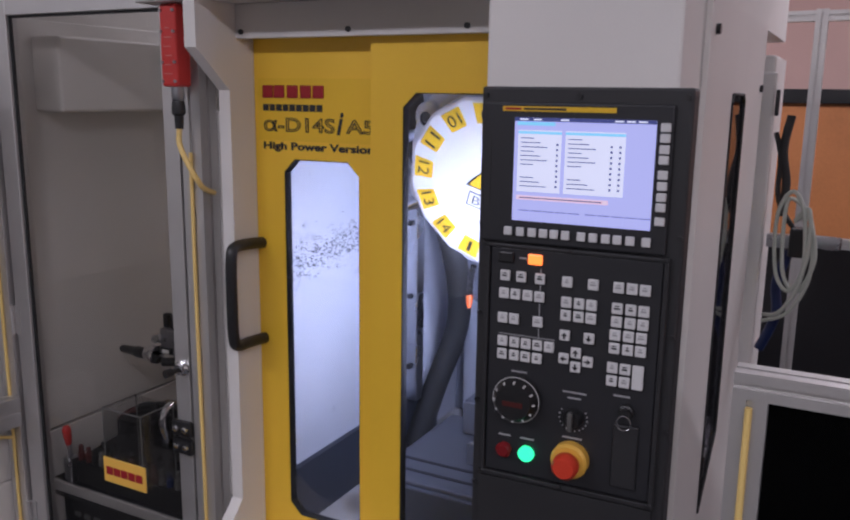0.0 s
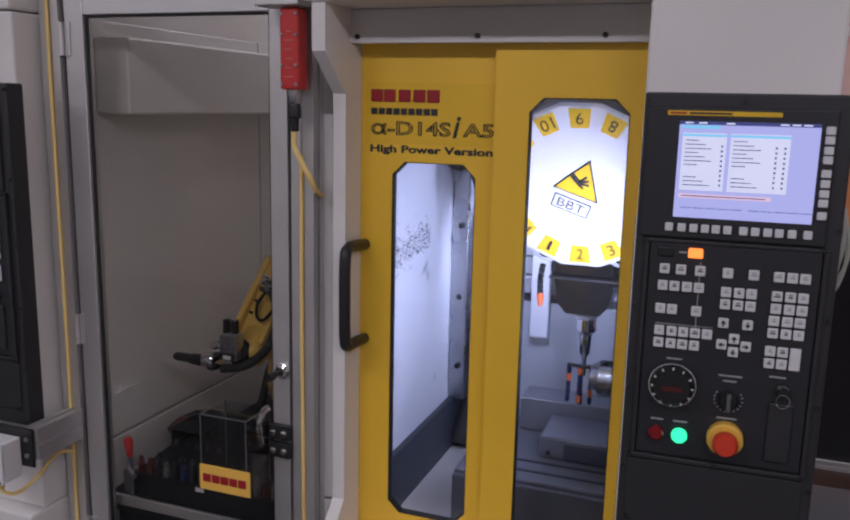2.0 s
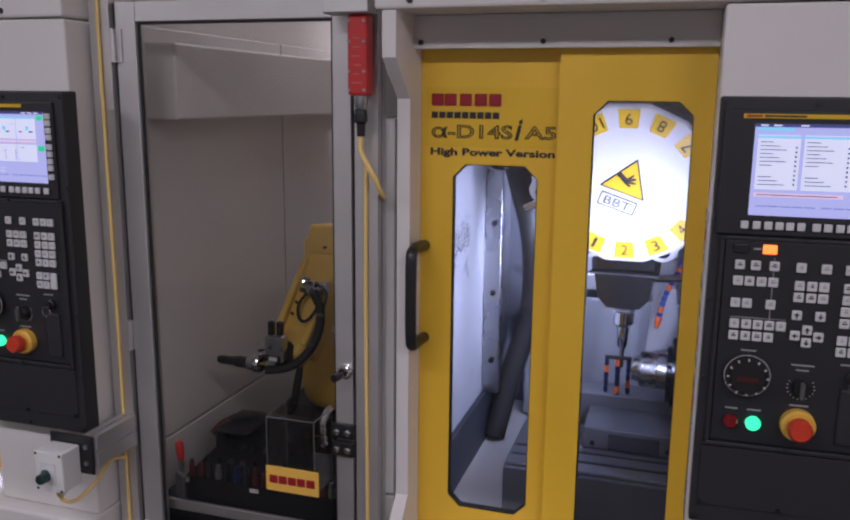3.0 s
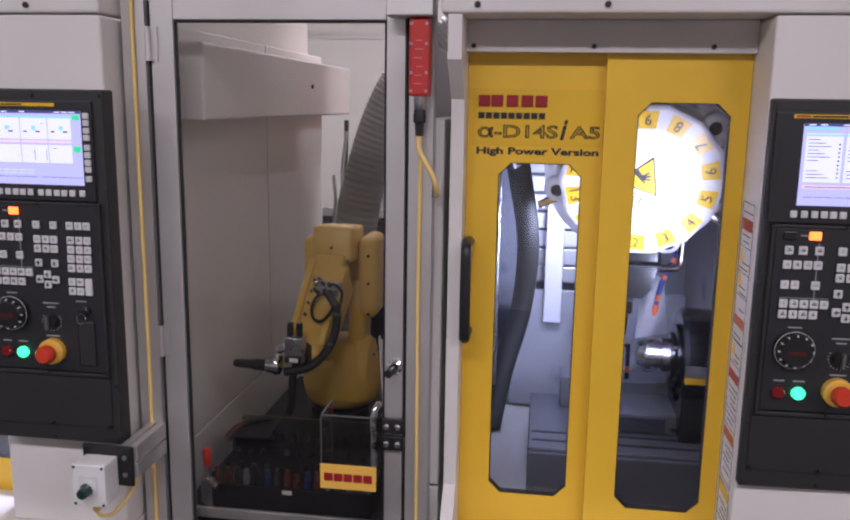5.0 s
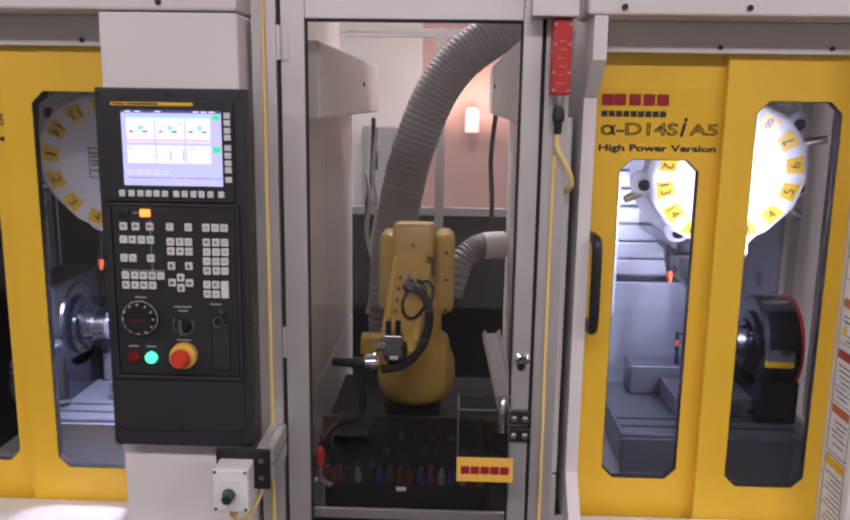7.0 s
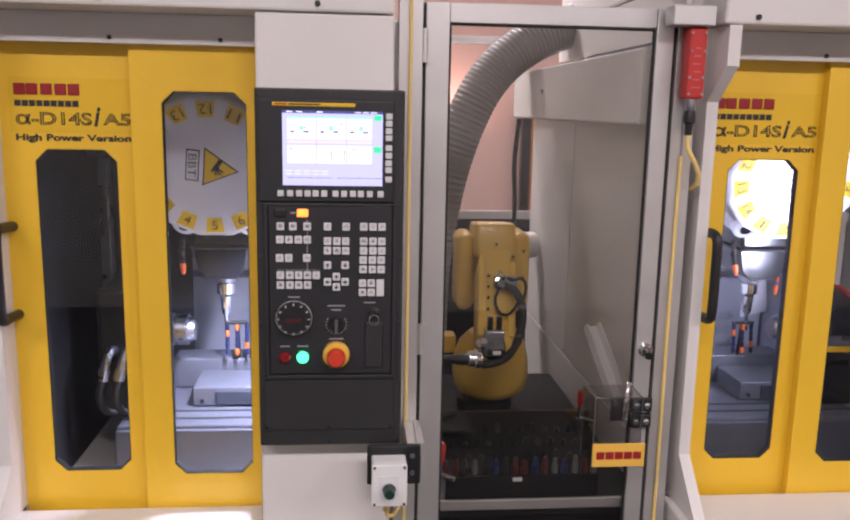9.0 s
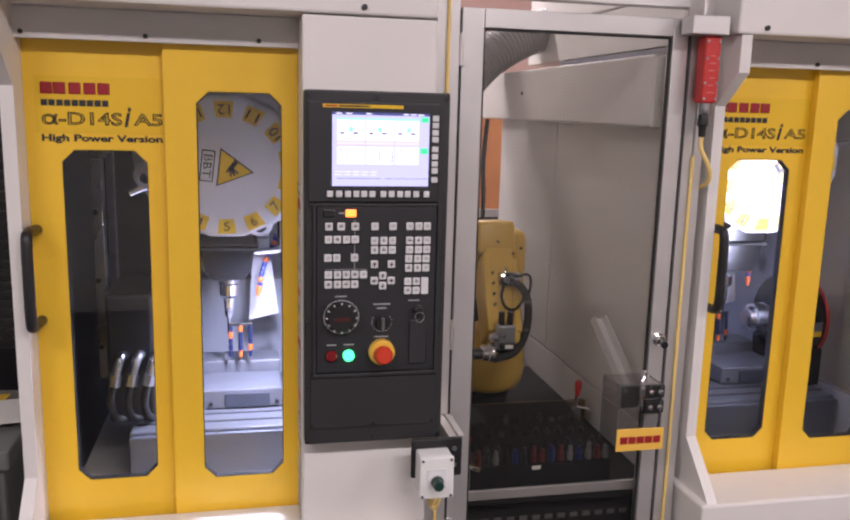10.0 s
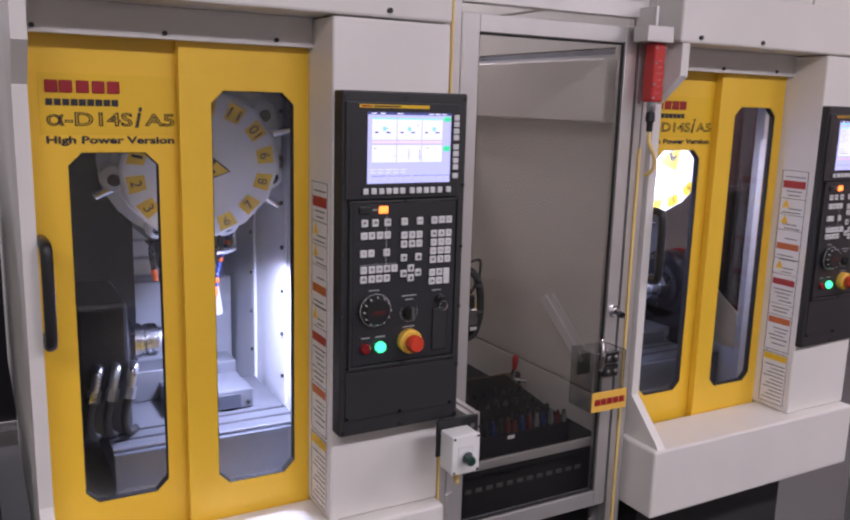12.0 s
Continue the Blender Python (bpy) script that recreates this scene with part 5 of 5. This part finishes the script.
fa = part("forearm", rounded_bar((-1.408, 0.640, 1.190), (-1.432, 0.475, 0.985), 0.086, 0.10, 0.085, 0.010), M_ROBOT, rb, smooth=True)
part("forearm_step", rounded_bar((-1.452, 0.625, 1.170), (-1.474, 0.455, 0.985), 0.018, 0.12, 0.10, 0.005), M_ROBOT, fa, smooth=True)
part("forearm_step", rounded_bar((-1.366, 0.625, 1.150), (-1.392, 0.460, 0.978), 0.022, 0.12, 0.10, 0.006), M_ROBOT, fa, smooth=True)
for k in range(4):
    part("screw", cyl(bmesh.new(), (-1.438 - 0.003 * k, 0.556 - 0.022 * k, 1.150 - 0.026 * k), (-1.438 - 0.003 * k, 0.545 - 0.022 * k, 1.157 - 0.026 * k), 0.004, seg=8), M_BLACK, fa)
part("wrist", rounded_bar((-1.415, 0.50, 1.02), (-1.430, 0.42, 0.965), 0.080, 0.085, 0.065, 0.020), M_ROBOT, rb, smooth=True)
part("wrist_flange", cyl(bmesh.new(), (-1.436, 0.43, 0.990), (-1.444, 0.398, 0.985), 0.032, seg=24), M_BLACK, rb, smooth=True)
vb = part("valve_block", B(-1.424, -1.362, 0.512, 0.545, 1.122, 1.158, 0.004), M_STEEL, rb)
rnd = random.Random(8)
for k in range(11):
    p = Vector((-1.424 + 0.062 * rnd.random(), 0.513, 1.118 + 0.052 * rnd.random()))
    d = Vector((rnd.uniform(-0.6, 0.6), -1, rnd.uniform(-0.3, 0.8))).normalized()
    part("fitting", lathe(bmesh.new(), p, d, ((0, 0.0055), (0.010, 0.0055), (0.011, 0.004), (0.022, 0.0042)), 8), (M_CHROME, M_BLACK, M_STEEL)[k % 3], vb, smooth=True)
part("loom", tube(bmesh.new(), [(-1.395, 0.505, 1.135), (-1.376, 0.48, 1.128), (-1.358, 0.470, 1.095), (-1.357, 0.455, 1.045), (-1.374, 0.432, 0.995), (-1.415, 0.400, 0.958), (-1.475, 0.382, 0.948)], 0.0115, 10, 8), M_RUBBER, rb, "black cable loom", smooth=True)
for sz, sx, sy in ((1.085, -1.3565, 0.467), (1.01, -1.368, 0.441)):
    part("loom_tie", lathe(bmesh.new(), (sx, sy, sz), (0.1, 0.25, 1), ((-0.004, 0.0128), (0.004, 0.0128)), 12), M_GREYD, rb)
part("loom", tube(bmesh.new(), [(-1.415, 0.505, 1.128), (-1.428, 0.485, 1.10), (-1.420, 0.468, 1.072), (-1.398, 0.458, 1.066), (-1.376, 0.462, 1.085), (-1.362, 0.475, 1.115)], 0.0042, 8, 8), M_RUBBER, rb, smooth=True)
part("loom", tube(bmesh.new(), [(-1.385, 0.500, 1.150), (-1.362, 0.465, 1.165), (-1.345, 0.480, 1.14), (-1.352, 0.475, 1.10)], 0.004, 8, 8), M_RUBBER, rb, smooth=True)
gp = part("gripper", B(-1.470, -1.420, 0.370, 0.405, 0.975, 1.043, 0.004), M_STEEL, rb, "bright steel double gripper")
part("gripper_block", B(-1.466, -1.424, 0.360, 0.3695, 0.980, 0.996, 0.002), M_BLACK, gp)
part("gripper_plate", B(-1.452, -1.430, 0.358, 0.3597, 0.983, 0.993), M_PAPER, gp)
for x in (-1.457, -1.433):
    part("jaw", B(x - 0.0072, x + 0.0072, 0.378, 0.396, 1.0435, 1.080, 0.003), M_BLACK, gp)
for x in (-1.484, -1.478):
    part("knuckle", lathe(bmesh.new(), (x, 0.375, 1.012 + 0.4 * (x + 1.48)), (0.3, -1, 0.4), ((0, 0.012), (0.012, 0.012), (0.016, 0.008)), 14), M_CHROME, gp, smooth=True)
part("cylinder", lathe(bmesh.new(), (-1.480, 0.372, 0.970), (-1, 0, 0), ((0, 0.024), (0.006, 0.026), (0.016, 0.026), (0.018, 0.022), (0.034, 0.022), (0.038, 0.016)), 20), M_CHROME, gp, smooth=True)
part("finger", lathe(bmesh.new(), (-1.518, 0.368, 0.968), (-1, -0.1, 0.05), ((0, 0.015), (0.03, 0.015), (0.034, 0.012), (0.075, 0.011), (0.082, 0.007)), 14), M_BLACK, gp, smooth=True)

# ---- ducts, hoses and cables in the cell ----
dh = tagged(root("flexible_duct", -1.45, 1.35, 1.4), "grey corrugated duct hose hanging behind the robot", "duct hose", "duct hoses")
part("hose", tube(bmesh.new(), [(-0.96, 1.40, 1.94), (-1.12, 1.38, 1.885), (-1.265, 1.36, 1.79), (-1.365, 1.35, 1.66), (-1.445, 1.35, 1.46), (-1.50, 1.35, 1.22), (-1.53, 1.36, 0.95), (-1.53, 1.37, 0.70)], 0.08, 28, 54, radii=lambda u: 0.076 + 0.0026 * math.sin(u * 2 * math.pi * 76)), M_HOSE, dh, smooth=True)
dh = tagged(root("flexible_duct", -1.2, 1.45, 1.1), "grey corrugated duct hose bending to the machine wall", "duct hose", "duct hoses")
part("hose", tube(bmesh.new(), [(-1.17, 1.47, 1.085), (-1.21, 1.46, 1.08), (-1.26, 1.44, 1.03), (-1.30, 1.43, 0.90)], 0.05, 20, 30, radii=lambda u: 0.044 + 0.004 * math.sin(u * 2 * math.pi * 17)), M_HOSE, dh, smooth=True)
part("sleeve", cyl(bmesh.new(), (-1.18, 1.468, 1.086), (-1.10, 1.49, 1.09), 0.052, seg=24), M_SIDE, dh, "pale sleeve", smooth=True)
for nm, pts, r, m_, lab in (
    ("black_cable", [(-1.135, 1.70, 1.58), (-1.15, 1.69, 1.4), (-1.14, 1.70, 1.2), (-1.15, 1.70, 0.8)], 0.010, M_RUBBER, "black cable hanging down the machine wall"),
    ("black_cable", [(-1.625, 1.70, 1.56), (-1.63, 1.69, 1.35), (-1.65, 1.68, 1.2), (-1.66, 1.68, 0.95)], 0.009, M_RUBBER, "black cable hanging down the machine wall"),
    ("air_tube", [(-1.64, 1.55, 1.35), (-1.62, 1.5, 1.25), (-1.63, 1.5, 1.12), (-1.60, 1.5, 0.95), (-1.63, 1.5, 0.8)], 0.008, M_TUBEC, "pale air tube in loose bends"),
    ("air_tube", [(-1.60, 1.6, 1.52), (-1.615, 1.58, 1.35), (-1.60, 1.57, 1.2), (-1.62, 1.56, 1.05), (-1.59, 1.55, 0.9)], 0.007, M_TUBEC, "pale air tube in loose bends"),
    ("black_cable", [(-1.52, 0.80, 0.90), (-1.57, 0.78, 0.82), (-1.56, 0.70, 0.72), (-1.58, 0.66, 0.70)], 0.012, M_RUBBER, "black robot cable bending to the table"),
):
    c = Vector(pts[0])
    tagged(part(nm, tube(bmesh.new(), pts, r, 10, 8), m_, None, smooth=True), lab, "cable", "loose cables")


# ---- fixtures inside the machining rooms ----
def rotary_unit(cx, cy, cz, side, back):
    """side: -1 with the chuck to the left, 1 to the right."""
    ru = tagged(root("rotary_table", cx, cy, cz), "black rotary table with a chrome chuck inside the machine", "rotary table", "rotary tables")
    part("housing", lathe(bmesh.new(), (cx, cy, cz), (side, 0, 0), ((-back, 0.10), (-back + 0.005, 0.125), (0.02, 0.13), (0.03, 0.12)), 36), M_HEAD, ru, smooth=True)
    part("face_ring", lathe(bmesh.new(), (cx + side * 0.03, cy, cz), (side, 0, 0), ((0, 0.085), (0.010, 0.085), (0.014, 0.062), (0.022, 0.062)), 32), M_HEAD, ru, smooth=True)
    part("chuck", lathe(bmesh.new(), (cx + side * 0.052, cy, cz), (side, 0, 0), ((0, 0.046), (0.022, 0.046), (0.024, 0.040), (0.030, 0.040), (0.032, 0.044), (0.062, 0.044), (0.066, 0.036), (0.082, 0.030), (0.084, 0.018))), M_STEEL, ru, smooth=True)
    for a in range(3):
        ca, sa = math.cos(a * 2.094 + 0.5), math.sin(a * 2.094 + 0.5)
        part("bolt", cyl(bmesh.new(), (cx + side * 0.04, cy + 0.072 * ca, cz + 0.072 * sa), (cx + side * 0.052, cy + 0.072 * ca, cz + 0.072 * sa), 0.007, seg=8), M_BLACK, ru)
    part("foot", B(cx - side * back if side > 0 else cx - 0.03, cx + 0.03 if side > 0 else cx + back, cy - 0.11, cy + 0.11, 0.7835, cz - 0.08, 0.006), M_HEAD, ru)
    if side > 0:
        part("cover", B(-2.49, -2.372, 0.475, 0.76, 0.7835, 1.128, 0.010), M_BLACK, ru, "black square motor cover")
    if side < 0:
        part("plate", B(cx - 0.028, cx + 0.045, cy - 0.1325, cy - 0.1225, cz - 0.035, cz - 0.018), M_STICKER, ru)
        part("plate", B(cx - 0.028, cx + 0.045, cy - 0.1325, cy - 0.1225, cz - 0.0175, cz + 0.012), M_STEEL, ru)
        part("seal_ring", lathe(bmesh.new(), (cx + back - 0.012, cy, cz), (1, 0, 0), ((0, 0.12), (0.001, 0.1335), (0.006, 0.1335), (0.007, 0.12)), 36), M_RED, ru, "red seal ring", smooth=True)
    return ru


rotary_unit(-0.435, 0.60, 0.985, -1, 0.075)
rotary_unit(-2.395, 0.62, 0.985, 1, 0.05)
for k in range(3):
    ux = -2.462 + k * 0.041
    hc = tagged(root("hose_coupling", ux, 0.44, 0.93), "chrome hose coupling beside the rotary table", "coupling", "hose couplings")
    part("elbow", tube(bmesh.new(), [(ux + 0.016, 0.474, 0.968), (ux + 0.014, 0.448, 0.972), (ux + 0.008, 0.436, 0.958), (ux, 0.430, 0.925)], 0.0115, 12, 6), M_STEEL, hc, smooth=True)
    part("nut", cyl(bmesh.new(), (ux + 0.001, 0.430, 0.928), (ux - 0.005, 0.428, 0.900), 0.0155, seg=6), M_STEEL, hc)
    part("hose_end", tube(bmesh.new(), [(ux - 0.005, 0.428, 0.901), (ux - 0.015, 0.43, 0.85), (ux - 0.005, 0.46, 0.80), (ux + 0.02, 0.50, 0.792)], 0.010, 10, 5), M_RUBBER, hc, smooth=True)
for cx, cy, cz in ((-0.614, 0.69, 0.975), (-2.158, 0.68, 0.983)):
    nz = tagged(root("coolant_nozzle_rack", cx, cy, 0.873), "row of navy and orange coolant nozzles over the table", "nozzles", "coolant nozzles")
    part("manifold", B(cx - 0.030, cx + 0.038, cy - 0.006, cy + 0.006, cz, cz + 0.009, 0.002), M_BLACK, nz)
    for k in range(3):
        x = cx - 0.024 + k * 0.028
        for j in range(5):
            part("nozzle_link", lathe(bmesh.new(), (x, cy - 0.002 * j, cz - j * 0.018), (0, 0, -1), ((0, 0.0050), (0.008, 0.0066), (0.018, 0.0045)), 10), M_ORANGE if (j + k) % 4 == 1 else M_NAVY, nz, smooth=True)
    part("stem", cyl(bmesh.new(), (cx + 0.004, 0.71, 0.8725), (cx + 0.004, cy + 0.004, cz + 0.002), 0.006, seg=10), M_BLACK, nz)
dk = tagged(root("black_hose", -0.9, 0.7, 1.2), "thick black hose curving down inside the machine", "hose")
part("hose", tube(bmesh.new(), [(-0.925, 0.66, 1.76), (-0.912, 0.72, 1.52), (-0.872, 0.84, 1.25), (-0.885, 0.92, 1.02), (-0.935, 0.88, 0.82), (-0.965, 0.82, 0.66)], 0.033, 16, 10), M_RUBBER, dk, smooth=True)

# ---- right of the machines: low fence, coiled air tube ----
lf = tagged(root("low_fence", 0.4, 0.02, 0), "low slotted aluminium fence with a dark pane", "fence")
bar("post", lf, "z", -0.026, 0.02, 0.0, 1.25, 0.045, 0.045)
bar("post", lf, "z", 1.2, 0.02, 0.0, 1.25, 0.045, 0.045)
bar("top_rail", lf, "x", 0.02, 1.268, -0.048, 1.222, 0.045, 0.036)
bar("bottom_rail", lf, "x", 0.02, 0.12, -0.003, 1.177, 0.04, 0.04)
part("dark_pane", B(-0.003, 1.178, 0.016, 0.022, 0.14, 1.25), pane_mat("dark_polycarbonate", (0.03, 0.03, 0.034), 0.03, 0.6), lf, "very dark clear pane")
cb = tagged(root("yellow_cable", -0.026, -0.01, 0.6), "yellow cable in the slot of the low fence post", "cable", "yellow cables")
part("run", tube(bmesh.new(), [(-0.026, -0.005, 1.24), (-0.0255, -0.0055, 0.9), (-0.0265, -0.005, 0.5), (-0.026, -0.005, 0.02)], 0.005, 10, 6), M_CABLEY, cb, smooth=True)
for k in range(2):
    o = 0.016 * k
    pts = [(-0.10, 0.97, 1.13 - o), (-0.06 + o, 0.94, 1.15), (-0.022 + o, 0.94, 1.24), (-0.03 + o, 0.95, 1.38 - o), (-0.06, 0.96, 1.43 - o), (-0.088 + o, 0.96, 1.37), (-0.08 + o, 0.955, 1.24), (-0.045 + o, 0.945, 1.20), (-0.015 + o, 0.94, 1.28), (-0.02, 0.95, 1.39 - o), (-0.05, 0.98, 1.36)]
    tagged(part("air_tube", tube(bmesh.new(), pts, 0.0048, 10, 8), M_TUBEC, None, smooth=True), "pale coiled air tube beside the machine", "tube", "coiled air tubes")
for nm, pts, r, m_, lab in (
    ("black_cable", [(-0.085, 1.06, 1.60), (-0.095, 1.05, 1.52), (-0.082, 1.05, 1.44), (-0.085, 1.04, 1.36)], 0.010, M_RUBBER, "black cable hanging at the machine side"),
    ("black_cable", [(-0.115, 1.05, 1.56), (-0.100, 1.05, 1.50), (-0.095, 1.04, 1.40), (-0.05, 1.02, 1.33)], 0.006, M_RUBBER, "thin black cable hanging at the machine side"),
    ("blue_hose", [(-0.06, 1.03, 1.28), (-0.08, 1.02, 1.20), (-0.075, 1.02, 1.12), (-0.105, 1.02, 1.03)], 0.012, M_BLUED, "dark blue hose below the air regulator"),
):
    tagged(part(nm, tube(bmesh.new(), pts, r, 10, 8), m_, None, smooth=True), lab, "cable", "side cables")
vt = tagged(root("air_regulator", -0.03, 1.0, 1.3), "black air regulator with a chrome fitting", "regulator")
part("body", B(-0.06, -0.01, 0.99, 1.04, 1.27, 1.34, 0.006), M_BLACK, vt)
part("fitting", cyl(bmesh.new(), (-0.01, 1.01, 1.31), (0.05, 1.0, 1.31), 0.016, seg=16), M_STEEL, vt, smooth=True)
part("bracket", B(-0.11, -0.06, 1.0, 1.02, 1.29, 1.32), M_STEEL, vt)

# ---- left of the machines: stand with crates ----
sd = tagged(root("crate_stand", -2.95, 0.5, 0), "dark steel stand under the crates", "stand")
part("stand_top", B(-3.25, -2.675, 0.25, 0.80, 0.53, 0.56, 0.003), M_BASE, sd)
for x in (-3.22, -2.72):
    for y in (0.28, 0.75):
        part("leg", B(x, x + 0.03, y, y + 0.03, 0, 0.5295), M_BASE, sd)
cr = tagged(root("crate", -2.92, 0.5, 0.561), "grey plastic crate with a ribbed rim full of papers", "crate")
part("crate_body", B(-3.18, -2.70, 0.30, 0.72, 0.5605, 0.75, 0.012), M_CRATE, cr)
part("crate_rim", B(-3.195, -2.685, 0.285, 0.735, 0.7505, 0.80, 0.006), M_CRATE, cr)
for k in range(7):
    part("rib", B(-3.15 + k * 0.07, -3.135 + k * 0.07, 0.288, 0.2995, 0.58, 0.75), M_CRATE, cr)
rnd = random.Random(3)
for k in range(5):
    bm = box(bmesh.new(), -0.13, 0.13, -0.09, 0.09, 0, 0.002, m=Matrix.Translation((-2.86 + rnd.uniform(-0.08, 0.06), 0.50 + rnd.uniform(-0.07, 0.07), 0.8005 + k * 0.004)) @ Matrix.Rotation(rnd.uniform(-0.6, 0.6), 4, "Z"))
    tagged(part("paper_sheet", bm, M_STICKER if k == 3 else M_PAPER), "loose yellow printed sheet on the crate" if k == 3 else "loose white printed sheet on the crate", "paper", "papers on the crate")
rc = tagged(root("ribbed_cover", -2.9, 1.0, 0.9), "black ribbed cover behind the machine side", "cover")
part("cover_body", B(-3.1, -2.78, 0.95, 1.5, 0.0, 1.78, 0.01), M_FENCE, rc)
for k in range(30):
    part("rib", B(-3.09, -2.79, 0.937, 0.9495, 0.85 + k * 0.03, 0.865 + k * 0.03), M_BLACK, rc)

# black sheets added to darken the machining room of the machine beside the crates
gs = tagged(root("guard_sheet", -2.45, 0.8, 0.7), "black sheet added inside the machine to darken it", "guard", "guard sheets")
part("sheet", B(-2.50, -2.30, 0.80, 0.806, 0.66, 1.77), M_MATT_SHADE, gs)
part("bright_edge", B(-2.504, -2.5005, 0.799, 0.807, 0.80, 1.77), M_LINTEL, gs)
gs = tagged(root("guard_sheet", -2.575, 0.6, 0.7), "black sheet added over the machine wall to darken it", "guard", "guard sheets")
part("sheet", B(-2.569, -2.564, 0.26, 1.05, 0.645, 1.77), M_MATT_SHADE, gs)
